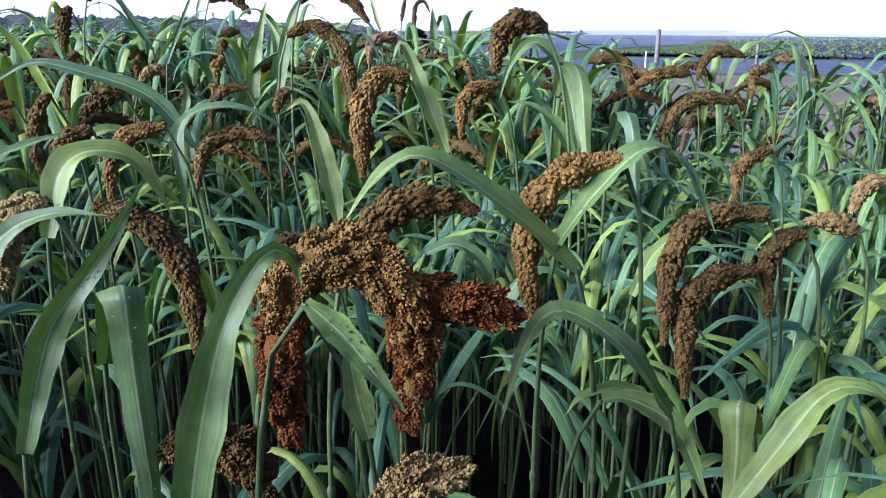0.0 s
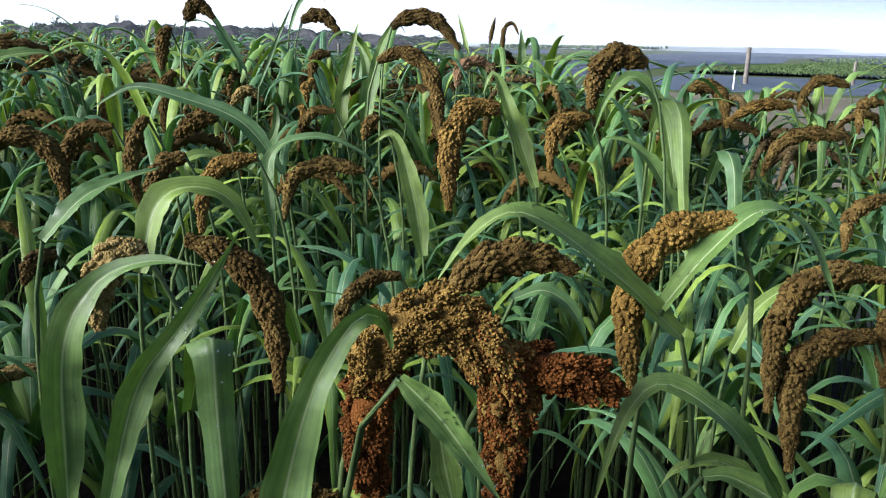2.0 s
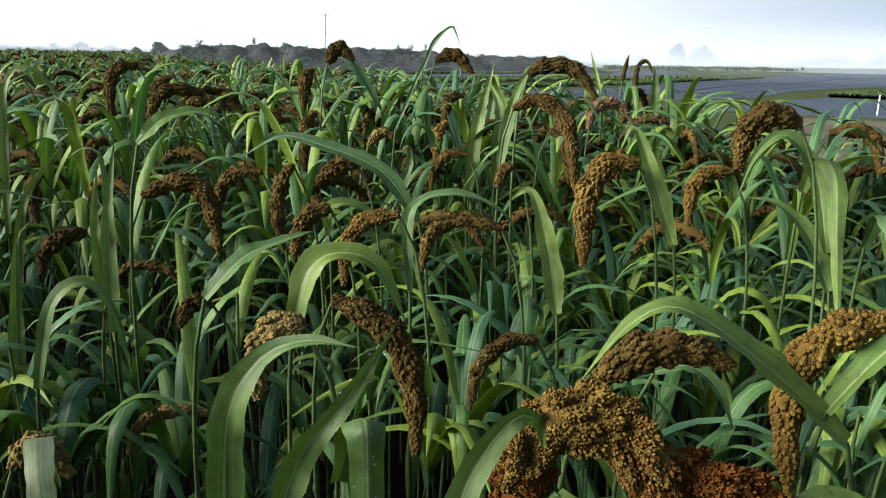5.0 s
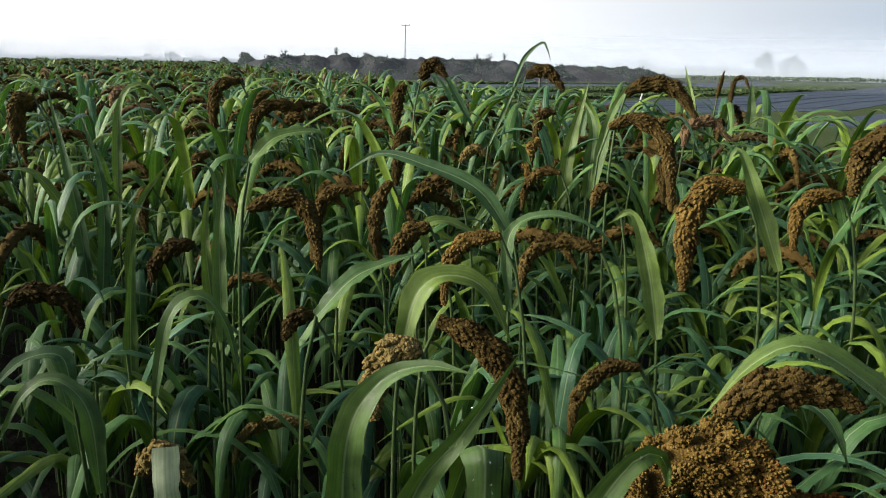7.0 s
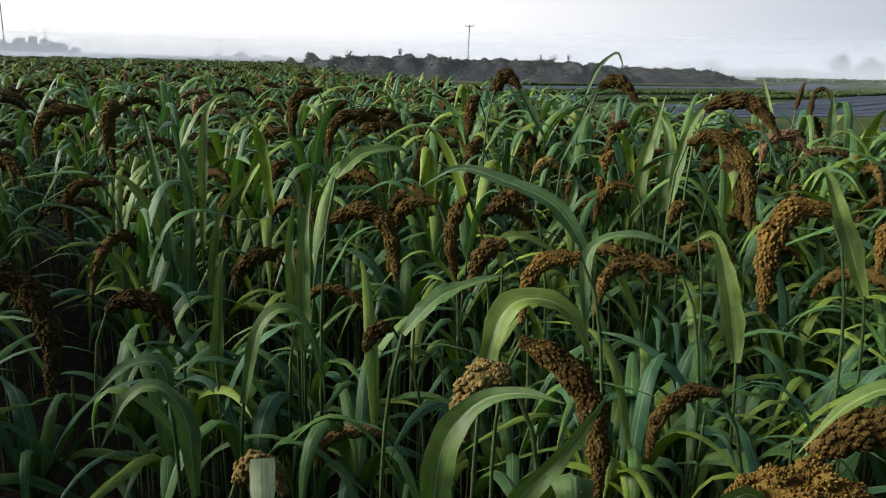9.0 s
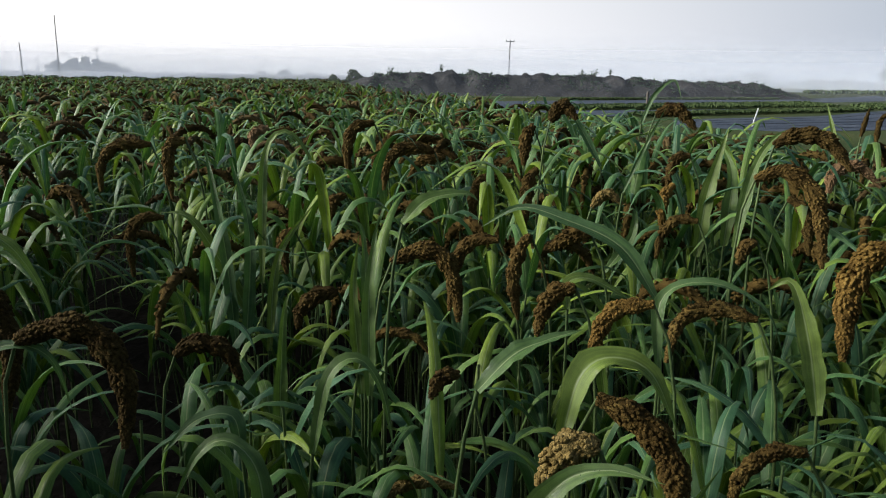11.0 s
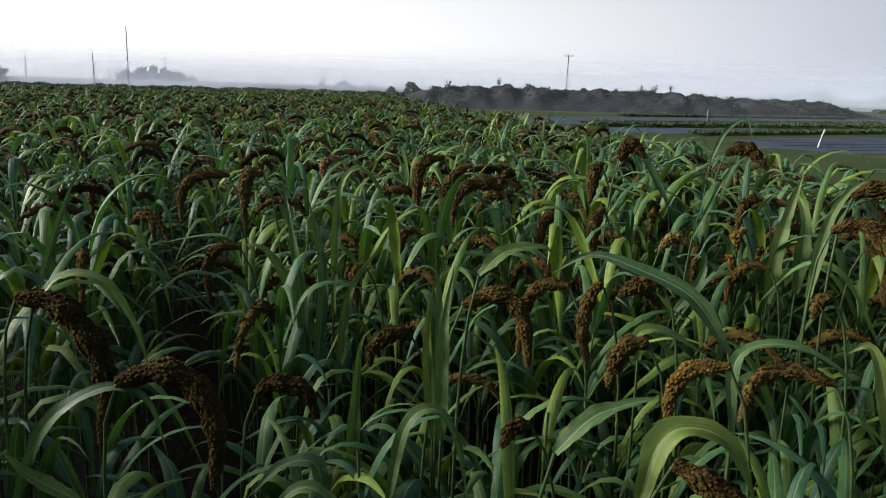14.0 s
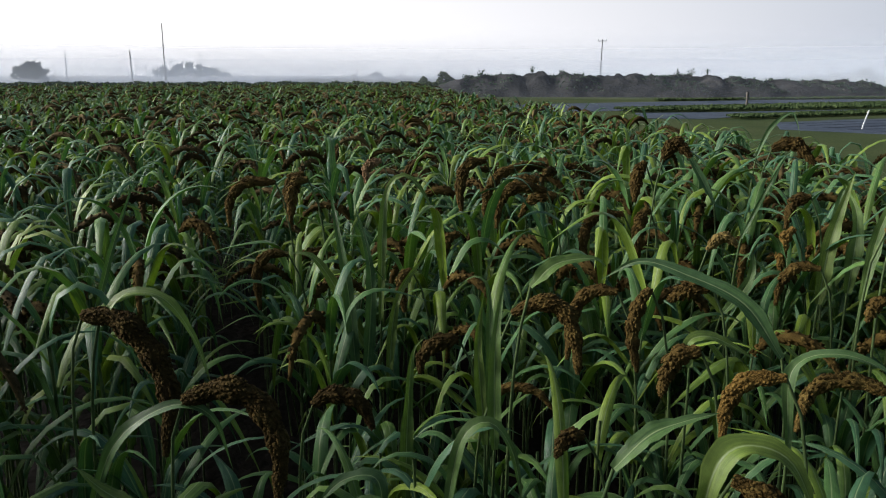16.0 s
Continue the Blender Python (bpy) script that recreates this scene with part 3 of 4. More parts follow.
# ---- far trees, poles, posts, buildings ----
def tree(x, y, h, w, label="round leafy tree in the morning mist"):
    t = thing("tree", x, y, label=label, category="tree", group="distant trees")
    wood, crown = Pile(), Pile()
    tube(wood, spline([(0, 0, -0.1), (0.05 * w, 0, h * 0.3), (0, 0.03 * w, h * 0.75)], 7), np.linspace(0.05 * h, 0.015 * h, 7), 6)
    tips = []
    for k in range(13):
        az, reach = k * 2.4 + RNG.random(), w * (0.10 + 0.36 * RNG.random())
        tip = np.array((np.cos(az) * reach, np.sin(az) * reach, h * (0.20 + 0.42 * RNG.random() + 0.26 * (1 - reach / (0.46 * w)))))
        tube(wood, spline([(0, 0, h * (0.12 + 0.03 * k)), tip * (0.5, 0.5, 0.9), tip], 5), np.linspace(0.018 * h, 0.006 * h, 5), 4)
        tips.append(tip)
    tips.append(np.array((0, 0, h * 0.8)))
    for tip in tips:
        m = 34
        d = unit(RNG.normal(size=(m, 3))) * (RNG.random((m, 1)) ** 0.4) * np.array((w * 0.19, w * 0.19, h * 0.19)) * RNG.uniform(0.6, 1.25)
        at = tip + d
        tufts(crown, at[at[:, 2] > h * 0.06], 0.024 * (h + w), 0, 4)
    part("trunk", wood, t, BARK)
    part("crown", crown, t, FOLIAGE, smooth=False)


for x_, y_, h_, w_ in ((-43, 297, 4.6, 9.0), (-68.3, 92.5, 2.4, 2.8), (-71, 91, 1.7, 1.6), (-132, 150, 2.9, 3.6), (-127.3, 154, 2.3, 2.4), (-137, 147, 2.2, 2.6),
                       (-153, 74, 4.5, 6.2), (-157, 77, 3.2, 5.0), (-2, 250, 6.4, 6.5), (6, 250, 6.0, 7.0), (28, 221, 2.4, 5.0), (33.6, 220, 3.5, 5.0), (39, 219, 2.9, 6.0), (46, 217, 3.4, 6.0),
                       (63.7, 211, 3.5, 6.0), (70, 209, 3.0, 6.0), (78.8, 206, 3.2, 7.0), (92, 204, 2.9, 7.0), (-20, 240, 2.4, 4.0), (-13, 245, 2.6, 5.0), (-52, 290, 3.2, 5.0), (-58, 288, 2.8, 3.0)):
    tree(x_, y_, h_, w_)
for x_, y_, h_ in ((-166, 112, 4.0), (-164, 114.5, 4.6), (-162.5, 116.7, 4.9), (-161, 119, 4.5), (-159.5, 121, 3.8), (-157.5, 123.5, 2.6)):
    tree(x_, y_, h_, 4.6, "leafy tree in a misty grove")


def pole(x, y, h, lean=0.0, arms=True, r=0.11, label="thin grey utility pole standing in the mist"):
    t = thing("utility_pole", x, y, label=label, category="pole", group="distant poles")
    p = Pile()
    tube(p, np.array([(0, 0, -0.2), (lean * 0.5, 0, h / 2), (lean, 0, h), (lean, 0, h + 0.02)]), (r * 1.2, r, r * 0.8, 0.01), 8)
    part("shaft", p, t, CONCRETE)
    if arms:
        along = unit(np.array((y, -x, 0.0)))
        p = Pile()
        top = np.array((lean, 0, h - 0.25))
        tube(p, np.array([top - along * 0.75, top + along * 0.75]), 0.06, 4)
        part("crossarm", p, t, CONCRETE, smooth=False)
        for k in (-0.68, 0.0, 0.68):
            p = Pile()
            lobes(p, np.array([top + along * k + UP * 0.2]), np.array([UP]), np.array([0.36]), np.array([0.09]), 6, 5)
            part("insulator", p, t, WHITE)


pole(-61.2, 129.6, 8.0, 0.15)
pole(-107.7, 72.9, 9.5, 0.0, False, 0.08, "tall thin mast standing in the mist")
pole(-135.7, 84.8, 6.3, -0.2, False)
pole(-210, 136, 4.9, 0, False, 0.14)
pole(-159, 84.6, 5.8, 0.1, False)
pole(-185, 136.7, 7.4, 0, True)
pole(-149.2, 161.7, 6.0, 0.1, False, 0.13)


def fence_post(x, y, h, r, mat, label, lean=(0, 0), name="fence_post"):
    t = thing(name, x, y, label=label, category="post")
    p = Pile()
    c = np.array([(0, 0, -0.05), (lean[0] * 0.4, lean[1] * 0.4, h * 0.4), (lean[0] * 0.97, lean[1] * 0.97, h * 0.97), (*lean, h), (*lean, h + 0.004)])
    tube(p, c, (r, r * 0.97, r * 0.93, r * 0.75, 0.003), 9)
    part("shaft", p, t, mat)
    if mat is WOOD:
        p = Pile()
        for z in (h * 0.62, h * 0.9):
            tube(p, np.array([(r * math.cos(a), r * math.sin(a), z) for a in np.linspace(0, 6.28, 12)]), 0.006, 4)
        part("wire_loop", p, t, CONCRETE)


fence_post(6.75, 29.1, 1.28, 0.085, WOOD, "weathered round wooden fence post in the grass")
fence_post(10.8, 30.4, 0.85, 0.06, WOOD, "short weathered wooden post beside the seedling bed")
fence_post(5.6, 25.6, 0.60, 0.026, WHITE, "white plastic marker stake in the grass", name="marker_stake")
fence_post(-4.4, 29.2, 0.66, 0.026, WHITE, "white plastic marker stake leaning over the sheeting", (0.16, 0), name="marker_stake")
fence_post(-12.5, 45.0, 0.9, 0.07, WOOD, "small dark wooden post by the far bed")


def long_tunnel(x0, y0, x1, y1, h, w, label):
    """A low tunnel of fleece over hoops."""
    a, b = np.array((x0, y0, 0.0)), np.array((x1, y1, 0.0))
    mid = (a + b) / 2
    cross = unit(np.array((-(b - a)[1], (b - a)[0], 0.0)))
    n = 60
    rows = []
    for i in range(n):
        q = a + (b - a) * i / (n - 1) - mid
        ang = np.linspace(0, np.pi, 9)
        wob = 1 + 0.06 * math.sin(i * 2.1) + 0.04 * RNG.random()
        rows.append(q + cross * (np.cos(ang)[:, None] * w * 0.5) + UP * (np.sin(ang)[:, None] * h * wob))
    p = Pile()
    p.add(np.vstack(rows), grid(n, 9))
    t = thing("fleece_tunnel", *mid[:2], label=label, category="crop tunnel", group="fleece tunnels")
    part("cover", p, t, FLEECE)


long_tunnel(-98, 140, -175, 70, 1.2, 4, "long low white fleece tunnel beyond the crop")
long_tunnel(-108, 152, -190, 80, 1.4, 4, "long low white fleece tunnel beyond the crop")


def greenhouse(x, y, w, d, h):
    t = thing("greenhouse", x, y, label="long low pale greenhouse far across the fields", category="greenhouse")
    bm = bmesh.new()
    prof = [(-d / 2, 0), (-d / 2, h * 0.6), (0, h), (d / 2, h * 0.6), (d / 2, 0)]
    ends = [[bm.verts.new((sx * w / 2, py, pz)) for py, pz in prof] for sx in (-1, 1)]
    for k in range(4):
        bm.faces.new((ends[0][k], ends[0][k + 1], ends[1][k + 1], ends[1][k]))
    bm.faces.new(ends[0])
    bm.faces.new(ends[1][::-1])
    me = bpy.data.meshes.new("shell")
    bm.to_mesh(me)
    me.materials.append(FLEECE)
    new("shell", me).parent = t
    for k in range(8):
        p = Pile()
        xx = -w / 2 + (k + 0.5) * w / 8
        tube(p, np.array([(xx, -d / 2 - 0.03, 0), (xx, -d / 2 - 0.03, h * 0.6)]), 0.09, 4)
        part("frame_post", p, t, CONCRETE, smooth=False)


greenhouse(85, 203, 17, 8, 2.2)


def hedge(a0, a1, radius, h, label):
    t = thing("hedge", -radius * math.sin(radians((a0 + a1) / 2)), radius * math.cos(radians((a0 + a1) / 2)), label=label, category="hedge")
    base = np.array((*t.location,))
    a = np.radians(a0 + (a1 - a0) * RNG.random(9000))
    rr = radius + RNG.normal(0, 0.7, a.size)
    at = np.stack([-rr * np.sin(a), rr * np.cos(a), h * RNG.random(a.size) ** 0.6 * (0.94 + 0.06 * np.sin(a * 213) + 0.05 * np.sin(a * 77))], 1)
    p = Pile()
    tufts(p, at - base, 0.14)
    part("foliage", p, t, FOLIAGE, smooth=False)


hedge(36, 78, 85, 1.05, "low dark green hedge behind the millet field")


# ---- mist sheets, far off: haze put into translucent surfaces ----
def mist_sheet(radius, height, thick):
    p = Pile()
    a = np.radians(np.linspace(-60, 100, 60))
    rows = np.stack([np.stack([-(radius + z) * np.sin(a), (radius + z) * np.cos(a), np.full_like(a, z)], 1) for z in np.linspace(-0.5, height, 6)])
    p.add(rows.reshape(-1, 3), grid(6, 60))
    ob = new("mist_sheet", p.mesh("mist_sheet", mist_material("mist", thick, height)))
    tagged(ob, "see-through sheet standing in for morning mist over the far fields", "mist", kind="stuff")


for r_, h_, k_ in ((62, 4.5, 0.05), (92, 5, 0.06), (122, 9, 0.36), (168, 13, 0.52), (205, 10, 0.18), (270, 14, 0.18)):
    mist_sheet(r_, h_, k_)


# ---- millet ----
def stem_line(x, y, top, aim, n=10):
    """A stalk from the ground at x, y to top, arriving in the direction aim."""
    top, aim = np.array(top, float), np.array(aim, float)
    z = top[2]
    return spline([(x, y, 0), (x, y, z * 0.45), (*(np.array((x, y)) * 0.5 + top[:2] * 0.5 - aim[:2] * 0.03), z * 0.80), top - aim * 0.02, top], n)


def low_leaves(t, x, y, count, lowest, highest, longest, origin_line=None, n=12, cols=5):
    turn = RNG.random() * 6.28
    for k in range(count):
        z = lowest + (highest - lowest) * (k + 0.6 * RNG.random()) / count
        at = np.array((x, y, z))
        if origin_line is not None:
            i = int(np.argmin(np.abs(origin_line[:, 2] - z)))
            at = origin_line[i].copy()
        az = turn + k * 2.5 + RNG.normal(0, 0.4)
        high = k > count * 0.5
        c, side = arching(at, az, longest * (0.65 + 0.45 * RNG.random()), 6 + (16 if high else 26) * RNG.random(), (95 if high else 110) + 75 * RNG.random(), n, 1.3 + 0.8 * RNG.random(), 0.28 + 0.36 * RNG.random() if RNG.random() < 0.6 else None)
        side = side + UP * RNG.normal(0, 0.3) * np.linspace(0, 1, n)[:, None]
        p = Pile()
        blade(p, c, side, 0.021 + 0.020 * RNG.random(), cols, 0.5, 0.09, phase=RNG.random() * 6)
        part("leaf", p, t, LEAF)


def nodes(pile, line, r):
    for z in (0.25, 0.5, 0.72):
        i = int(z * (len(line) - 1))
        lobes(pile, line[i:i + 1], tangents(line)[i:i + 1], np.array([r * 5]), np.array([r * 1.2]), 7, 5)


def head_plant(tone, r, *points, leaves=4):
    """A millet plant whose head runs through the given places, from its neck to its tip."""
    p0, p1 = np.array(points[0]), np.array(points[1])
    aim = unit(p1 - p0)
    aim = unit(aim * (1, 1, 0.3) + UP * 0.6)
    x, y = p0[0] - aim[0] * 0.06 + RNG.normal(0, 0.015), p0[1] - aim[1] * 0.06 + 0.03
    t = thing("millet_plant", x, y, label="millet plant with a drooping %s seed head" % SEED_WORDS[tone], category="millet plant", group="millet plants")
    line = np.array(shifted(stem_line(x, y, p0, aim, 14), x, y))
    p = Pile()
    tube(p, line, np.linspace(0.0055, 0.0028, len(line)), 7)
    nodes(p, line, 0.0050)
    part("stem", p, t, STALK)
    near = math.hypot(p0[0] - 0.03, p0[1] + 0.1)
    p = Pile()
    seed_head(p, shifted(points, x, y), r, 4 if near < 0.8 else 3 if near < 1.5 else 2)
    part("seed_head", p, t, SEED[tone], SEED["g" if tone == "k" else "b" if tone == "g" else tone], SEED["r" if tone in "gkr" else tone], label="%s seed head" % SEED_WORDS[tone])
    top = min(p0[2] - 0.34, 0.78 if near < 1.2 else 0.9)
    low_leaves(t, 0, 0, 1 if near < 1.3 else leaves, 0.46, max(top, 0.50), 0.42, line)


def blade_plant(width, azimuth, lift, *points):
    """A leafy shoot with one long blade through the given places, from its base to its tip."""
    p0, p1 = np.array(points[0]), np.array(points[1])
    aim = unit(unit(p1 - p0) + UP * 0.8)
    back = unit(p0[:2] - np.array((-0.05, -0.12))) * 0.10
    x, y = p0[0] - aim[0] * 0.08 + back[0], p0[1] - aim[1] * 0.08 + back[1]
    t = thing("millet_shoot", x, y, label="leafy millet shoot with long arching blue-green blades", category="millet plant", group="leafy millet shoots")
    line = np.array(shifted(stem_line(x, y, p0, aim, 14), x, y))
    p = Pile()
    tube(p, line, np.linspace(0.0055, 0.0030, len(line)), 7)
    nodes(p, line, 0.0050)
    part("stem", p, t, STALK)
    c = spline(shifted(points, x, y), 26)
    a = radians(azimuth)
    face = unit(np.array((math.cos(a), math.sin(a), 0.0)) * (1 - lift) + UP * lift)
    tan = tangents(c)
    across = np.cross(tan, face[None]) if lift >= 0 else np.broadcast_to((-math.sin(a), math.cos(a), 0.0), c.shape)
    p = Pile()
    blade(p, c, across, width * 0.88, 9, 0.36, 0.12, 0.45, phase=RNG.random() * 6)
    part("leaf", p, t, BLADE)
    if math.hypot(p1[0], p1[1] + 0.1) < 1.05:
        k, u = RNG.integers(3, 23, 70), RNG.uniform(-0.85, 0.85, 70) * width * 0.4
        side = unit(across)
        nor = np.cross(side, tan)
        nor = nor * np.sign(nor @ face)[:, None]
        p = Pile()
        size = RNG.uniform(0.0005, 0.0012, 70)
        lobes(p, c[k] + tan[k] * RNG.uniform(-0.01, 0.01, (70, 1)) + side[k] * u[:, None] + nor[k] * (0.22 * np.abs(u) + 0.0006)[:, None], nor[k], size * 1.6, size, 5, 4)
        tagged(part("dew", p, t, WATER, label="clear dew drops"), kind="stuff")
    low_leaves(t, 0, 0, 1, 0.42, min(0.76, max(p0[2] - 0.3, 0.42)), 0.40, line)


def cut_leaf(width, *points):
    """A shoot whose broad pale leaf was cut off square: it runs from the cut edge down to its sheath."""
    top, low = np.array(points[0]), np.array(points[-1])
    x, y = low[0] - 0.01, low[1] + 0.02
    t = thing("millet_shoot", x, y, label="millet shoot with a pale leaf cut off square", category="millet plant", group="leafy millet shoots")
    p = Pile()
    tube(p, np.array(shifted(stem_line(x, y, low, UP, 12), x, y)), np.linspace(0.0055, 0.0040, 12), 7)
    part("stem", p, t, STALK)
    p = Pile()
    c = spline(shifted(points, x, y), 16)
    blade(p, c, np.broadcast_to((0.74, 0.67, 0.0), c.shape), width, 7, 0.15, 0.04, 0.96)
    part("leaf", p, t, PALE, label="pale bleached leaf stub")


# plants that stand apart in the front of the crop
head_plant('k', 0.033, (-0.127, 0.601, 1.115), (-0.099, 0.621, 1.173), (-0.046, 0.631, 1.184), (0.004, 0.627, 1.144), (0.013, 0.611, 1.082), (0.008, 0.593, 1.020))
head_plant('r', 0.026, (0.004, 0.633, 1.141), (0.046, 0.638, 1.140), (0.084, 0.641, 1.133), (0.115, 0.641, 1.118))
head_plant('r', 0.023, (-0.091, 0.609, 1.132), (-0.116, 0.601, 1.116), (-0.119, 0.591, 1.080), (-0.106, 0.574, 1.013))
head_plant('b', 0.024, (-0.063, 0.757, 1.171), (-0.015, 0.773, 1.205), (0.040, 0.781, 1.208), (0.075, 0.782, 1.195))
head_plant('k', 0.022, (0.251, 0.830, 1.251), (0.189, 0.819, 1.240), (0.147, 0.803, 1.203), (0.135, 0.784, 1.141), (0.146, 0.763, 1.062))
head_plant('b', 0.025, (-0.472, 0.961, 1.154), (-0.410, 0.963, 1.132), (-0.364, 0.959, 1.093), (-0.336, 0.943, 1.023), (-0.327, 0.923, 0.945))
head_plant('g', 0.018, (-0.464, 1.221, 1.235), (-0.526, 1.209, 1.219), (-0.552, 1.192, 1.172), (-0.551, 1.174, 1.106))
head_plant('b', 0.018, (-0.310, 1.369, 1.193), (-0.385, 1.362, 1.204), (-0.442, 1.346, 1.174), (-0.457, 1.322, 1.096))
head_plant('g', 0.030, (-0.073, 1.609, 1.297), (-0.133, 1.601, 1.296), (-0.171, 1.578, 1.231), (-0.168, 1.538, 1.086))
head_plant('b', 0.022, (0.519, 1.060, 1.131), (0.465, 1.054, 1.134), (0.403, 1.041, 1.117), (0.368, 1.018, 1.055), (0.362, 0.987, 0.944))
head_plant('b', 0.022, (0.501, 1.035, 1.050), (0.447, 1.025, 1.042), (0.402, 1.011, 1.010), (0.393, 0.992, 0.949), (0.396, 0.969, 0.865))
head_plant('b', 0.029, (0.216, 1.542, 1.399), (0.160, 1.539, 1.414), (0.123, 1.525, 1.381), (0.113, 1.504, 1.312))
head_plant('b', 0.024, (-1.100, 1.348, 1.202), (-1.039, 1.385, 1.231), (-0.989, 1.403, 1.211), (-0.958, 1.400, 1.142), (-0.944, 1.388, 1.073))
head_plant('b', 0.020, (-0.930, 1.559, 1.236), (-0.992, 1.549, 1.229), (-1.030, 1.528, 1.174), (-1.028, 1.496, 1.058))
head_plant('b', 0.020, (-0.844, 1.552, 1.259), (-0.863, 1.541, 1.228), (-0.871, 1.520, 1.156), (-0.845, 1.498, 1.067))
head_plant('b', 0.022, (-0.647, 1.328, 1.212), (-0.683, 1.320, 1.201), (-0.703, 1.309, 1.169), (-0.712, 1.292, 1.112))
head_plant('b', 0.026, (-0.747, 1.699, 1.248), (-0.793, 1.690, 1.241), (-0.843, 1.672, 1.201))
head_plant('b', 0.026, (-1.242, 2.469, 1.454), (-1.258, 2.448, 1.414), (-1.256, 2.425, 1.315))
head_plant('b', 0.026, (-1.155, 2.309, 1.318), (-1.173, 2.287, 1.280), (-1.170, 2.249, 1.121))
head_plant('b', 0.022, (-1.243, 2.304, 1.290), (-1.323, 2.248, 1.278), (-1.345, 2.216, 1.210), (-1.328, 2.197, 1.086))
head_plant('b', 0.018, (-0.585, 2.146, 1.227), (-0.642, 2.138, 1.226), (-0.680, 2.120, 1.178), (-0.684, 2.102, 1.114))
head_plant('b', 0.024, (-0.422, 1.986, 1.378), (-0.358, 2.001, 1.401), (-0.289, 1.998, 1.359), (-0.259, 1.979, 1.274), (-0.245, 1.953, 1.175))
head_plant('d', 0.024, (-0.386, 1.992, 1.464), (-0.344, 2.005, 1.489), (-0.271, 2.012, 1.481), (-0.209, 2.001, 1.411))
head_plant('d', 0.029, (-0.916, 2.869, 1.489), (-0.844, 2.885, 1.511), (-0.766, 2.876, 1.441))
head_plant('d', 0.028, (-1.156, 2.414, 1.475), (-1.123, 2.434, 1.528), (-1.066, 2.429, 1.485))
head_plant('g', 0.022, (0.128, 1.854, 1.262), (0.075, 1.844, 1.255), (0.043, 1.829, 1.215), (0.041, 1.807, 1.136))
head_plant('b', 0.028, (0.499, 2.883, 1.278), (0.590, 2.899, 1.290), (0.643, 2.895, 1.252), (0.669, 2.869, 1.144))
head_plant('b', 0.024, (0.852, 2.257, 1.193), (0.742, 2.243, 1.199), (0.666, 2.222, 1.159), (0.631, 2.196, 1.082))
head_plant('b', 0.024, (1.138, 3.093, 1.294), (1.032, 3.084, 1.313), (0.971, 3.061, 1.260), (0.954, 3.042, 1.198))
head_plant('b', 0.018, (0.695, 1.530, 1.160), (0.654, 1.520, 1.143), (0.623, 1.508, 1.116), (0.616, 1.491, 1.057))
head_plant('y', 0.022, (-0.383, 0.690, 1.216), (-0.413, 0.685, 1.212), (-0.431, 0.672, 1.174), (-0.426, 0.661, 1.133))
head_plant('y', 0.014, (-0.745, 1.023, 0.895), (-0.793, 1.003, 0.904), (-0.846, 0.972, 0.882), (-0.859, 0.953, 0.832))
head_plant('b', 0.015, (-0.192, 1.128, 1.066), (-0.239, 1.113, 1.061), (-0.279, 1.090, 1.016), (-0.286, 1.071, 0.954))
head_plant('g', 0.023, (0.778, 2.511, 1.257), (0.674, 2.496, 1.255), (0.572, 2.467, 1.202))
head_plant('b', 0.022, (1.099, 2.661, 1.264), (1.036, 2.649, 1.254), (1.023, 2.623, 1.165))
head_plant('p', 0.022, (-0.285, 2.583, 1.281), (-0.276, 2.603, 1.344), (-0.212, 2.638, 1.363), (-0.146, 2.653, 1.302))
head_plant('y', 0.020, (-0.906, 2.164, 1.236), (-0.871, 2.191, 1.276), (-0.824, 2.205, 1.246))
head_plant('g', 0.020, (-0.692, 2.284, 1.309), (-0.715, 2.262, 1.265), (-0.710, 2.240, 1.171))
head_plant('b', 0.020, (-2.047, 1.507, 1.184), (-2.100, 1.472, 1.183), (-2.125, 1.441, 1.129), (-2.102, 1.426, 1.005))
# shade on the next three heads is put into their dark seed tone
head_plant('d', 0.028, (-1.638, 0.596, 1.286), (-1.574, 0.637, 1.277), (-1.506, 0.664, 1.205), (-1.471, 0.666, 1.122), (-1.466, 0.643, 1.016))
head_plant('d', 0.024, (-1.266, 0.559, 1.217), (-1.208, 0.603, 1.237), (-1.158, 0.630, 1.212), (-1.121, 0.637, 1.141), (-1.112, 0.620, 1.050))
head_plant('d', 0.022, (-1.301, 0.887, 1.081), (-1.271, 0.913, 1.104), (-1.221, 0.942, 1.089), (-1.190, 0.949, 1.034))
head_plant('d', 0.028, (-2.631, 1.229, 1.079), (-2.533, 1.302, 1.107), (-2.458, 1.344, 1.076), (-2.409, 1.358, 1.003))
head_plant('b', 0.022, (-2.255, 1.648, 1.387), (-2.344, 1.589, 1.384), (-2.380, 1.548, 1.320), (-2.371, 1.533, 1.234))
head_plant('b', 0.022, (-2.446, 1.967, 1.372), (-2.489, 1.933, 1.349), (-2.486, 1.913, 1.262), (-2.462, 1.902, 1.154))
head_plant('b', 0.013, (-1.029, 1.155, 1.075), (-1.000, 1.175, 1.099), (-0.947, 1.199, 1.094), (-0.911, 1.207, 1.060))
head_plant('d', 0.023, (-1.247, 1.335, 1.110), (-1.287, 1.307, 1.102), (-1.317, 1.278, 1.066), (-1.317, 1.268, 1.025))
head_plant('b', 0.020, (-1.613, 1.601, 1.182), (-1.632, 1.579, 1.145), (-1.613, 1.569, 1.054))
head_plant('b', 0.020, (-1.616, 1.861, 1.248), (-1.648, 1.834, 1.226), (-1.647, 1.814, 1.145))
head_plant('b', 0.023, (-1.684, 2.115, 1.462), (-1.739, 2.074, 1.441), (-1.748, 2.048, 1.363), (-1.732, 2.036, 1.276))
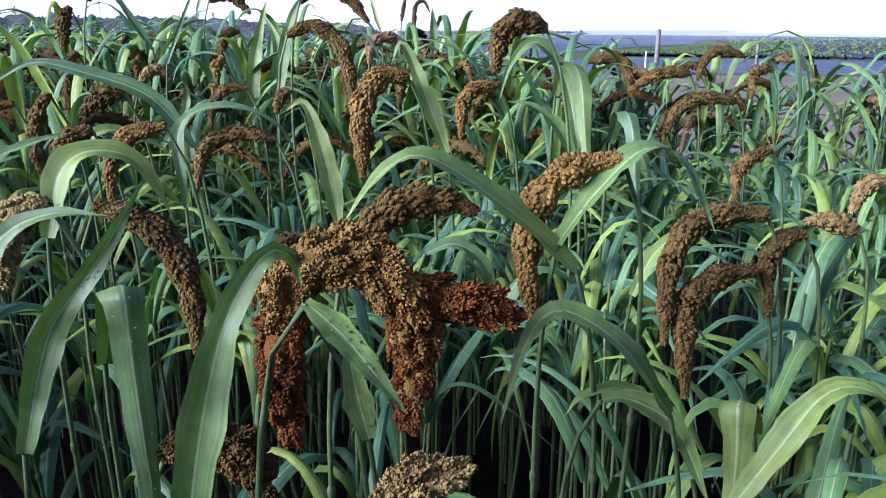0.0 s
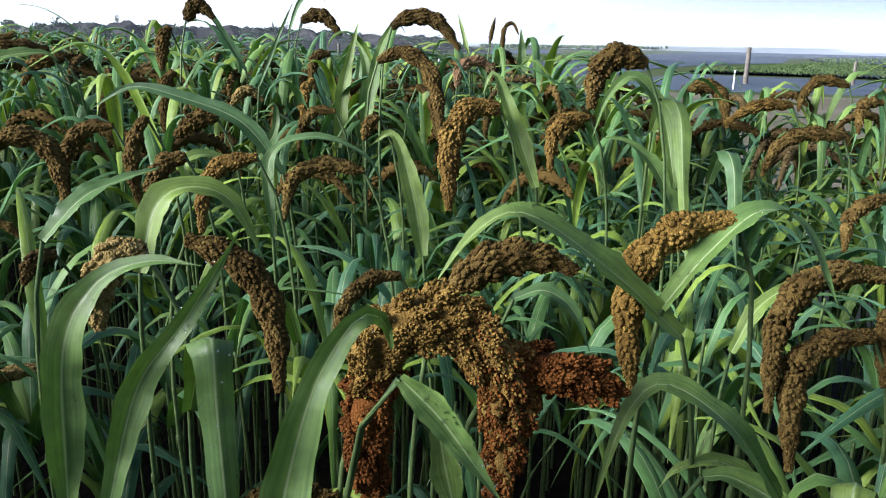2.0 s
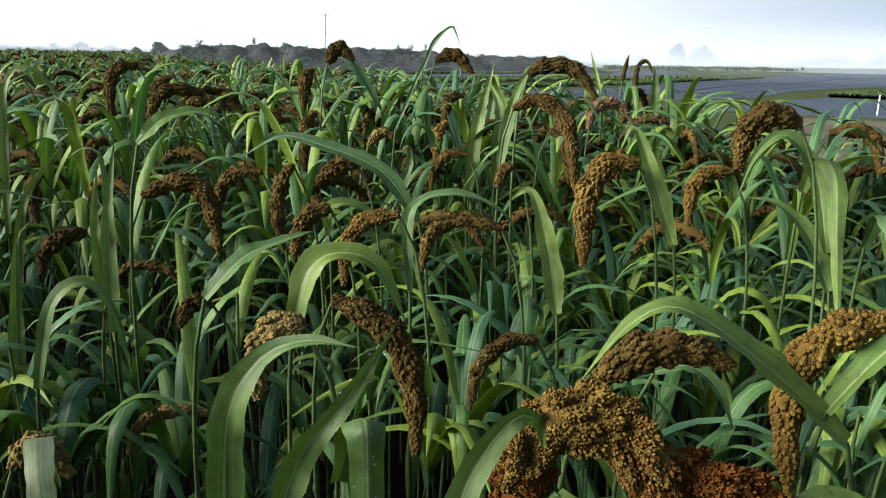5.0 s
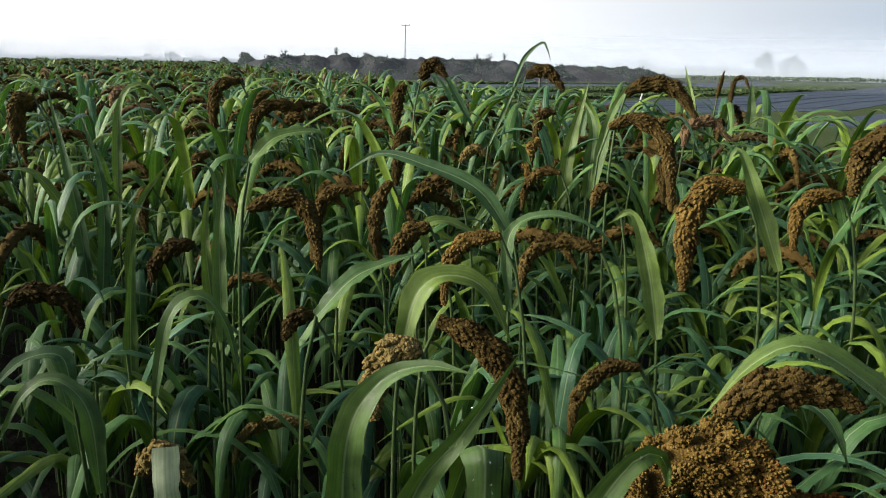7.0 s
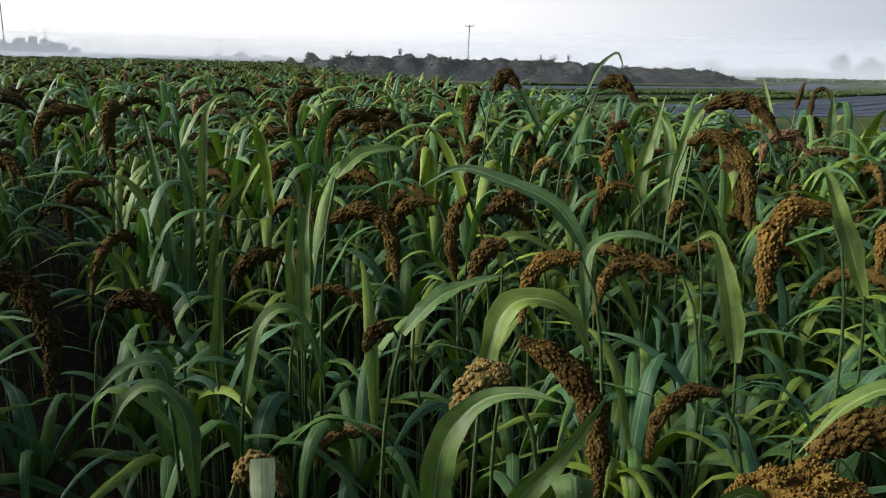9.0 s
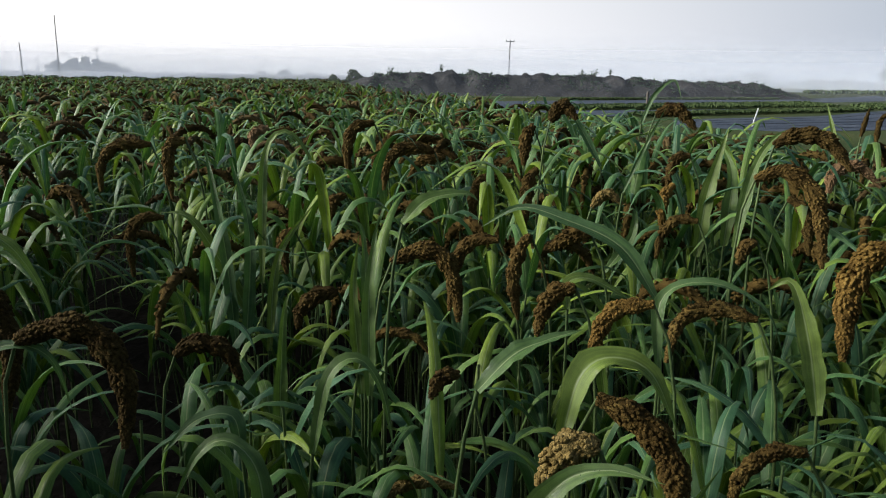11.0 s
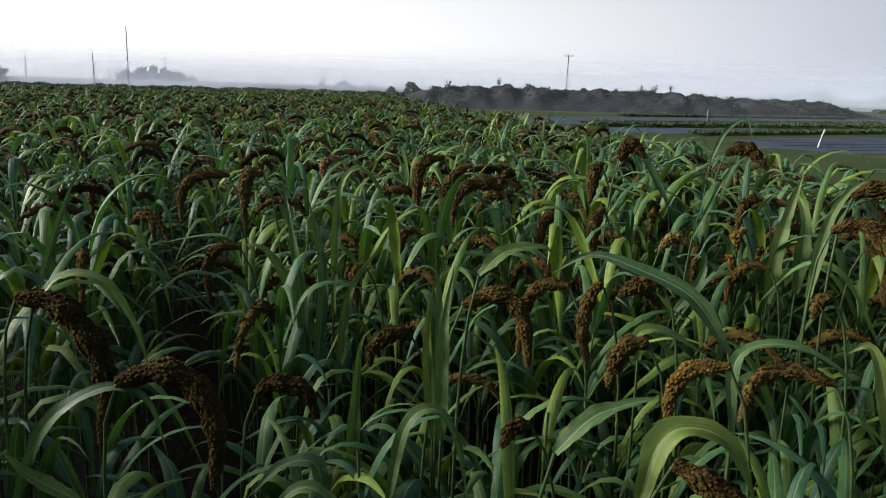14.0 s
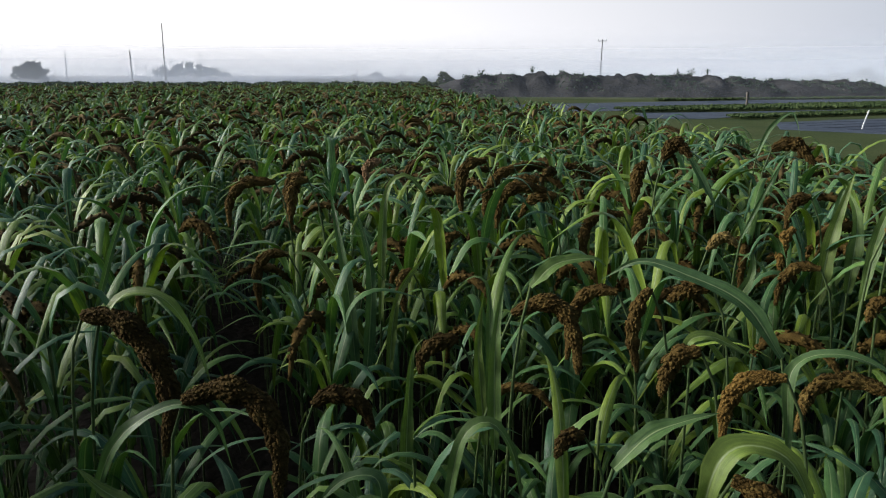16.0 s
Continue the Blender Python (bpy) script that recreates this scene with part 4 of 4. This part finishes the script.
head_plant('b', 0.023, (-1.424, 2.084, 1.381), (-1.503, 2.034, 1.391), (-1.544, 1.996, 1.349), (-1.546, 1.971, 1.257))
head_plant('p', 0.022, (-2.256, 2.214, 1.415), (-2.300, 2.178, 1.391), (-2.296, 2.164, 1.324))
head_plant('d', 0.018, (-0.801, 1.130, 1.064), (-0.828, 1.111, 1.058), (-0.841, 1.092, 1.019))
head_plant('y', 0.020, (-0.727, 0.603, 1.024), (-0.703, 0.621, 1.049), (-0.666, 0.628, 1.011))
head_plant('b', 0.022, (-1.413, 2.138, 1.359), (-1.495, 2.122, 1.341), (-1.533, 2.098, 1.276))
head_plant('d', 0.020, (-0.688, 2.452, 1.383), (-0.732, 2.442, 1.368), (-0.745, 2.415, 1.280))
head_plant('d', 0.012, (-0.183, 3.251, 1.375), (-0.178, 3.280, 1.477), (-0.144, 3.291, 1.500), (-0.118, 3.282, 1.455))
head_plant('d', 0.011, (-0.235, 3.256, 1.419), (-0.225, 3.276, 1.487), (-0.218, 3.287, 1.521))
head_plant('d', 0.020, (-0.365, 2.263, 1.299), (-0.318, 2.258, 1.259), (-0.295, 2.230, 1.146))
head_plant('b', 0.018, (-0.383, 1.827, 1.248), (-0.407, 1.820, 1.234), (-0.418, 1.807, 1.193))
head_plant('y', 0.020, (-0.008, 0.468, 1.009), (0.030, 0.477, 1.033), (0.069, 0.480, 1.038))
head_plant('b', 0.022, (-0.235, 0.580, 0.991), (-0.201, 0.585, 1.002), (-0.155, 0.582, 0.986), (-0.134, 0.569, 0.942))
head_plant('y', 0.022, (0.986, 1.609, 1.083), (0.939, 1.604, 1.070), (0.903, 1.585, 1.010))
head_plant('y', 0.020, (0.722, 1.181, 1.075), (0.669, 1.184, 1.093), (0.631, 1.182, 1.090))
head_plant('b', 0.018, (0.588, 1.078, 1.096), (0.553, 1.074, 1.087), (0.528, 1.061, 1.045), (0.531, 1.040, 0.973))
head_plant('b', 0.022, (-1.674, 2.285, 1.425), (-1.726, 2.260, 1.387), (-1.755, 2.232, 1.312), (-1.739, 2.206, 1.202))
head_plant('b', 0.022, (-1.726, 2.569, 1.339), (-1.798, 2.549, 1.337), (-1.843, 2.519, 1.274))
head_plant('b', 0.024, (-2.099, 1.655, 1.409), (-2.135, 1.624, 1.390), (-2.127, 1.596, 1.270))
head_plant('b', 0.024, (-2.693, 1.496, 1.037), (-2.763, 1.448, 1.047), (-2.833, 1.382, 0.995))
cut_leaf(0.031, (-0.672, 0.592, 1.078), (-0.662, 0.579, 1.051), (-0.653, 0.569, 1.020), (-0.640, 0.562, 0.900))
blade_plant(0.042, -90, 0.60, (0.195, 0.784, 1.126), (0.120, 0.762, 1.197), (0.021, 0.737, 1.267), (-0.031, 0.725, 1.250), (-0.077, 0.702, 1.188))
blade_plant(0.042, -104, 0.80, (0.170, 0.778, 1.159), (0.219, 0.802, 1.220), (0.275, 0.822, 1.266), (0.322, 0.823, 1.246), (0.363, 0.806, 1.166))
blade_plant(0.046, -57, 0.50, (-0.413, 0.559, 0.988), (-0.427, 0.598, 1.134), (-0.400, 0.620, 1.199), (-0.352, 0.633, 1.223), (-0.295, 0.640, 1.220))
blade_plant(0.034, -61, 0.20, (-0.346, 0.524, 1.019), (-0.326, 0.556, 1.125), (-0.286, 0.578, 1.186), (-0.239, 0.608, 1.270))
blade_plant(0.045, -64, -1.00, (-0.334, 0.668, 1.045), (-0.304, 0.642, 1.125), (-0.273, 0.603, 1.159), (-0.264, 0.586, 1.093), (-0.249, 0.562, 0.999), (-0.222, 0.525, 0.853))
blade_plant(0.046, -73, 0.25, (-0.186, 0.476, 0.923), (-0.175, 0.511, 1.042), (-0.156, 0.540, 1.137), (-0.132, 0.557, 1.188), (-0.112, 0.566, 1.209), (-0.098, 0.585, 1.194), (-0.093, 0.603, 1.146))
blade_plant(0.036, -101, 0.60, (0.307, 0.730, 0.965), (0.239, 0.696, 1.064), (0.168, 0.698, 1.106), (0.130, 0.683, 1.071), (0.103, 0.655, 0.984))
blade_plant(0.030, -103, 0.70, (0.347, 0.833, 0.894), (0.275, 0.837, 0.943), (0.220, 0.828, 0.937), (0.194, 0.817, 0.911))
blade_plant(0.026, -74, 0.60, (-0.458, 1.270, 1.079), (-0.471, 1.306, 1.222), (-0.394, 1.337, 1.259), (-0.299, 1.352, 1.221), (-0.255, 1.341, 1.136))
blade_plant(0.045, -64, 0.50, (-0.548, 1.583, 1.142), (-0.638, 1.588, 1.250), (-0.766, 1.568, 1.302), (-0.872, 1.545, 1.324), (-0.953, 1.509, 1.273))
blade_plant(0.038, -95, 0.50, (0.299, 1.578, 1.149), (0.267, 1.615, 1.296), (0.204, 1.627, 1.371), (0.149, 1.607, 1.327), (0.124, 1.582, 1.247))
blade_plant(0.042, -98, -1.00, (0.252, 1.654, 1.256), (0.269, 1.614, 1.330), (0.293, 1.567, 1.301), (0.305, 1.538, 1.191), (0.322, 1.489, 1.005))
blade_plant(0.042, -102, -1.00, (0.378, 1.642, 1.153), (0.391, 1.602, 1.227), (0.405, 1.556, 1.204), (0.414, 1.529, 1.106), (0.424, 1.500, 0.996))
blade_plant(0.042, -96, 0.60, (0.309, 1.559, 1.076), (0.262, 1.582, 1.182), (0.200, 1.589, 1.238), (0.142, 1.584, 1.248))
blade_plant(0.048, -78, 0.30, (-0.194, 1.374, 1.030), (-0.224, 1.405, 1.157), (-0.265, 1.427, 1.257), (-0.310, 1.415, 1.235))
blade_plant(0.045, -86, 0.30, (0.012, 1.637, 1.125), (-0.045, 1.669, 1.268), (-0.092, 1.690, 1.366), (-0.116, 1.674, 1.321))
blade_plant(0.050, -74, 0.10, (-0.588, 2.181, 1.116), (-0.582, 2.232, 1.295), (-0.548, 2.290, 1.487))
blade_plant(0.050, -75, 0.10, (-0.527, 2.250, 1.143), (-0.530, 2.305, 1.343), (-0.576, 2.327, 1.445))
blade_plant(0.035, -78, 0.50, (-0.460, 2.010, 1.190), (-0.441, 2.067, 1.383), (-0.393, 2.100, 1.481), (-0.321, 2.117, 1.504))
blade_plant(0.045, -115, 0.70, (0.395, 0.735, 0.838), (0.450, 0.757, 0.905), (0.511, 0.779, 0.973), (0.571, 0.780, 0.972), (0.62, 0.775, 0.90))
blade_plant(0.050, -111, -1.00, (0.477, 0.898, 0.850), (0.437, 0.845, 0.923), (0.418, 0.817, 0.937), (0.417, 0.800, 0.879), (0.413, 0.779, 0.809), (0.414, 0.746, 0.696))
blade_plant(0.028, -83, 0.30, (-0.067, 0.492, 1.187), (-0.035, 0.488, 1.158), (-0.007, 0.483, 1.124), (0.017, 0.478, 1.095))
blade_plant(0.034, -82, 0.20, (-0.033, 0.601, 0.998), (-0.050, 0.616, 1.061), (-0.056, 0.629, 1.108))
blade_plant(0.045, -69, 0.60, (-0.487, 0.856, 1.135), (-0.475, 0.883, 1.214), (-0.442, 0.906, 1.242), (-0.388, 0.926, 1.224), (-0.342, 0.926, 1.139))
blade_plant(0.034, -52, 0.10, (-0.981, 1.089, 0.994), (-1.008, 1.128, 1.192), (-1.012, 1.166, 1.342))
blade_plant(0.030, -51, 0.10, (-1.040, 1.144, 0.965), (-1.084, 1.178, 1.173), (-1.089, 1.207, 1.294))
blade_plant(0.022, -51, 0.60, (-1.042, 1.161, 1.034), (-1.077, 1.208, 1.277), (-1.109, 1.205, 1.320), (-1.144, 1.183, 1.299))
blade_plant(0.034, -50, 0.20, (-1.191, 1.053, 0.802), (-1.211, 1.086, 0.985), (-1.220, 1.119, 1.142), (-1.200, 1.142, 1.179))
blade_plant(0.028, -30, 0.60, (-1.379, 0.438, 1.023), (-1.357, 0.482, 1.141), (-1.289, 0.543, 1.205), (-1.226, 0.582, 1.191), (-1.183, 0.588, 1.102))
blade_plant(0.028, -31, 0.60, (-1.610, 0.613, 1.276), (-1.572, 0.651, 1.328), (-1.509, 0.692, 1.322), (-1.449, 0.713, 1.250), (-1.406, 0.718, 1.156))
blade_plant(0.048, -43, 0.50, (-1.659, 1.453, 0.961), (-1.741, 1.435, 1.104), (-1.826, 1.408, 1.222), (-1.903, 1.360, 1.236))
blade_plant(0.040, -45, 0.10, (-1.637, 1.382, 0.866), (-1.697, 1.414, 1.149), (-1.783, 1.434, 1.455))
blade_plant(0.040, -46, 0.10, (-1.617, 1.396, 0.867), (-1.645, 1.457, 1.182), (-1.711, 1.466, 1.394))
blade_plant(0.030, -50, 0.60, (-1.668, 1.525, 1.028), (-1.703, 1.589, 1.374), (-1.666, 1.636, 1.458), (-1.601, 1.663, 1.394), (-1.556, 1.663, 1.280))
blade_plant(0.030, -50, 0.30, (-1.564, 1.432, 0.868), (-1.572, 1.490, 1.122), (-1.501, 1.578, 1.282))
blade_plant(0.036, -69, 0.60, (-0.618, 0.850, 1.173), (-0.580, 0.888, 1.224), (-0.541, 0.919, 1.245), (-0.497, 0.952, 1.260))
blade_plant(0.028, -55, 0.60, (-0.926, 0.844, 0.991), (-0.919, 0.881, 1.117), (-0.882, 0.914, 1.150), (-0.842, 0.928, 1.100), (-0.811, 0.922, 0.994))
blade_plant(0.030, -44, 0.70, (-0.957, 0.713, 1.041), (-0.977, 0.715, 1.099), (-1.022, 0.683, 1.093), (-1.060, 0.645, 1.042))
blade_plant(0.035, -62, 0.60, (-0.923, 1.120, 1.346), (-0.888, 1.154, 1.391), (-0.831, 1.196, 1.403), (-0.806, 1.209, 1.388))
blade_plant(0.030, -26, 0.60, (-1.287, 0.490, 1.030), (-1.353, 0.455, 1.064), (-1.405, 0.431, 1.107))
blade_plant(0.035, -40, 0.70, (-0.876, 0.675, 0.919), (-0.905, 0.692, 1.033), (-0.952, 0.681, 1.078), (-0.992, 0.657, 1.056), (-1.017, 0.625, 0.982))
blade_plant(0.030, -66, 0.50, (-1.012, 2.542, 1.317), (-1.079, 2.553, 1.420), (-1.155, 2.558, 1.514), (-1.219, 2.532, 1.484))
blade_plant(0.035, -104, 0.60, (0.233, 0.766, 0.964), (0.268, 0.768, 0.964), (0.324, 0.760, 0.931), (0.368, 0.734, 0.838))
blade_plant(0.036, -74, 0.50, (-0.831, 2.091, 1.055), (-0.775, 2.153, 1.157), (-0.779, 2.171, 1.239), (-0.804, 2.148, 1.214))
blade_plant(0.036, -80, 0.50, (-0.653, 2.596, 1.129), (-0.642, 2.641, 1.279), (-0.626, 2.680, 1.392), (-0.560, 2.719, 1.372))
blade_plant(0.030, -73, 0.60, (-0.708, 1.453, 1.125), (-0.716, 1.462, 1.180), (-0.671, 1.494, 1.190), (-0.586, 1.538, 1.141))
blade_plant(0.020, -30, 0.30, (-2.058, 0.849, 1.145), (-2.045, 0.906, 1.317), (-2.020, 0.975, 1.500))
blade_plant(0.020, -73, 0.30, (-0.980, 2.910, 1.450), (-0.948, 2.948, 1.557), (-0.890, 2.980, 1.616), (-0.866, 2.980, 1.591), (-0.846, 2.970, 1.539))
blade_plant(0.014, -70, 0.30, (-0.794, 2.099, 1.296), (-0.747, 2.145, 1.437), (-0.705, 2.181, 1.547))
blade_plant(0.020, -83, 0.20, (-0.296, 3.027, 1.376), (-0.324, 3.046, 1.461), (-0.351, 3.066, 1.545))
blade_plant(0.050, -88, 0.10, (-0.099, 3.310, 1.256), (-0.103, 3.341, 1.369), (-0.114, 3.370, 1.487))
blade_plant(0.032, -107, 0.60, (0.348, 1.165, 0.959), (0.389, 1.191, 1.030), (0.451, 1.209, 1.067), (0.524, 1.217, 1.059))
blade_plant(0.030, -90, 0.60, (-0.004, 1.091, 1.052), (0.043, 1.101, 1.065), (0.088, 1.099, 1.037), (0.118, 1.086, 0.974))


# ---- the rest of the near crop, plant by plant ----
def near_cap(x, y):
    """How tall a plant may stand beside the open corner where the path runs."""
    d = math.hypot(x + 0.1, y + 0.15)
    if x > 0.35 and d > 1.4:
        return 1.13
    return 0.70 if d < 0.9 else 0.92 if d < 1.15 else 1.06 if d < 1.4 else 1.15 if d < 2.1 else 1.21 if d < 2.7 else 1.27


def in_lane(x, y):
    """The bare lane between two drilled rows."""
    s = (-1.45 - x) / 3.1
    return 0 < s < 1 and abs(y - (0.86 + 2.32 * s)) < (0.24 if s < 0.5 else 0.16)


def common_plant(x, y, cap, headed):
    t = thing("millet_plant", x, y, label="millet plant with a drooping brown seed head" if headed else "young millet plant with broad blue-green leaves",
              category="millet plant", group="millet plants")
    h = cap * (0.86 + 0.2 * RNG.random())
    az = RNG.random() * 6.28
    aim = unit(np.array((math.cos(az) * 0.5, math.sin(az) * 0.5, 1.0)))
    top = np.array((RNG.normal(0, 0.04), RNG.normal(0, 0.04), h * (0.93 if headed else 0.62)))
    line = stem_line(0, 0, top, aim, 12)
    p = Pile()
    tube(p, line, np.linspace(0.005, 0.0026, 12), 6)
    part("stem", p, t, STALK)
    if headed:
        tone = "bbdbdbbd"[RNG.integers(8)]
        c, _ = arching(top, az, 0.23 + 0.12 * RNG.random(), 15 + 20 * RNG.random(), 152 + 33 * RNG.random(), 5, 0.8)
        p = Pile()
        seed_head(p, c, 0.019 + 0.008 * RNG.random(), 2 if cap < 1.2 else 1)
        part("seed_head", p, t, SEED[tone])
    low_leaves(t, 0, 0, 5 if cap < 1.1 else 7 if cap < 1.2 else 9, h * (0.64 if cap > 0.9 else 0.4), h * 0.95, 0.50 if cap > 0.9 else 0.42, line, 15, 3 if cap > 1.0 else 5)
    for k in range(1 if cap < 1.1 else 2 if cap < 1.2 else 0):         # side shoots from the same root
        turn = az + 2.1 + 2.2 * k
        out = np.array((math.cos(turn), math.sin(turn), 0.0)) * RNG.uniform(0.05, 0.11)
        shoot = spline([out * 0.2, out * 0.7 + UP * h * 0.4, out + UP * h * RNG.uniform(0.72, 0.86)], 10)
        p = Pile()
        tube(p, shoot, np.linspace(0.0055, 0.0030, 10), 6)
        part("side_stem", p, t, STALK)
        low_leaves(t, 0, 0, 1, h * 0.62, h * 0.84, 0.44, shoot, 11, 3 if cap > 1.0 else 5)


spots = []
tries = 0
while len(spots) < 620 and tries < 20000:
    tries += 1
    x_, y_ = RNG.uniform(-3.6, 1.9), RNG.uniform(0.32, 3.6)
    if not in_field(x_, y_) or in_lane(x_, y_) or x_ < -1.25 * y_ - 0.9 or x_ > 0.62 * y_ + 0.35:
        continue
    if math.hypot(x_ + 0.1, y_ + 0.15) < (1.4 if RNG.random() < 0.68 else 0.85):
        continue
    if noise.noise((x_ * 3.1, y_ * 3.1, 4.0)) > (0.05 if math.hypot(x_, y_) < 2.3 else 0.2):        # thin places, where one sees down between the stalks
        continue
    if math.hypot(x_ + 1.25, y_ - 0.6) < 0.22:
        continue
    if -1.4 < x_ < 0.9 and y_ < 1.9 and RNG.random() < (0.75 if x_ > -0.6 else 0.5):      # few plants between the tall ones in front
        continue
    if all((x_ - a) ** 2 + (y_ - b) ** 2 > (0.15 if y_ < 2.0 - 0.4 * x_ else 0.10) ** 2 for a, b in spots):
        spots.append((x_, y_))
spots.sort(key=lambda a: math.hypot(a[0] + 0.3, a[1]))
for x_, y_ in spots[:240]:
    cap_ = near_cap(x_, y_)
    common_plant(x_, y_, cap_, RNG.random() < (0.0 if cap_ < 1.2 else 0.4 if cap_ < 1.25 else 0.8))


# ---- the rest of the field, past counting ----
def field_plant(pile, x, y, detail, tall=1.29):
    if x > 0.2 and y > 0.8:              # the crop runs out low towards the grass
        tall = min(tall, 1.18)
    tall -= 0.12 * max(0.0, 1 - (edge(x) - y) / 0.9) if tall > 1.2 else 0.0
    h = tall * (0.86 + 0.22 * RNG.random()) + 0.05 * noise.noise((x * 0.4, y * 0.4, 0)) + 0.07 * noise.noise((x * 1.9, y * 1.9, 6))
    az = RNG.random() * 6.28
    base = np.array((x, y, 0.0))
    top = base + np.array((RNG.normal(0, 0.05), RNG.normal(0, 0.05), h * 0.92))
    n, cols = (9, 3) if detail == 1 else (5, 2)
    low = 0.44 if detail == 1 else 0.58
    tube(pile, np.array([base + UP * (0 if detail == 1 else 0.7), (base + top) / 2 + UP * (0 if detail == 1 else 0.3), top]), 0.005, 4 if detail == 1 else 3, 1)
    m = 9 if detail == 1 else 6
    for k in range(m):
        z = h * (low + (0.90 - low) * (k + RNG.random()) / m)
        c, side = arching(base + (top - base) * (z / top[2]), az + 2.4 * k + RNG.normal(0, 0.5), 0.34 + 0.24 * RNG.random(), 4 + 22 * RNG.random(), 118 + 66 * RNG.random(), n, 1.45, 0.34 + 0.28 * RNG.random() if RNG.random() < 0.8 else None)
        blade(pile, c, side, (0.022 if detail == 1 else 0.026) + 0.018 * RNG.random(), cols, 0.5)
    if tall > 1.08 and y > -0.1 and math.hypot(x, y) > 1.8 and RNG.random() < (0.58 if detail == 1 else 0.82):
        c, _ = arching(top, az, 0.26 + 0.13 * RNG.random(), 15 + 25 * RNG.random(), 150 + 35 * RNG.random(), 5, 0.8)
        seed_head(pile, c, (0.020 if detail else 0.021) + 0.007 * RNG.random(), detail, (2, 4)[RNG.integers(2)])


crop = [Pile(), Pile()]
for x_, y_ in spots[240:]:
    field_plant(crop[0], x_, y_, 1)
cell = 0.19
for row in np.arange(-2.6, 33, cell):
    for col in np.arange(-36, 4.6, cell):
        x_, y_ = col + RNG.uniform(-0.09, 0.09), row + RNG.uniform(-0.09, 0.09)
        under = math.hypot(x_ + 0.08, y_ + 0.14)
        # unseen rows behind the camera, added to cut sky light on the front
        behind = y_ < 0.35 and -3.4 < x_ < 2.6
        if not in_field(x_, y_) and not behind:
            continue
        # unseen plants below the camera, added to shade the stalks ahead
        if under < 0.66:
            if under > 0.08:
                field_plant(crop[0], x_, y_, 1, min(1.06, 1.2 - 0.6 * under))
                field_plant(crop[0], x_ + 0.09, y_ + 0.05, 1, min(1.0, 1.15 - 0.6 * under))
            continue
        if in_lane(x_, y_):
            continue
        if 0.32 < y_ < 3.6 and -1.25 * y_ - 0.9 < x_ < 0.62 * y_ + 0.35 and -3.6 < x_ < 1.9:
            continue
        d_ = math.hypot(x_, y_)
        if (d_ > 7.5 and RNG.random() > 0.78) or (d_ > 14 and RNG.random() > 0.45):
            continue
        shade_stand = y_ < -0.1                  # unseen taller plants added behind the camera to block low sun
        field_plant(crop[d_ > 7.5], x_, y_, 1 if d_ < 7.5 else 0, min(1.56, 1.0 + 0.55 * under) if shade_stand else 0.98 if behind and under < 1.9 else 1.29)
        if shade_stand:
            field_plant(crop[0], x_ + 0.08, y_ - 0.07, 1, min(1.5, 1.0 + 0.5 * under))
for pile_, words_ in zip(crop, ("dense stand of ripening millet with brown drooping heads, with unseen shading plants behind the camera", "wide field of ripening millet reaching to the hedge")):
    me_ = pile_.mesh("millet_crop", LEAF_FIELD, STALK, SEED["o"], SEED["g"], SEED["d"])
    tagged(new("millet_crop", me_), words_, "millet crop", kind="stuff")
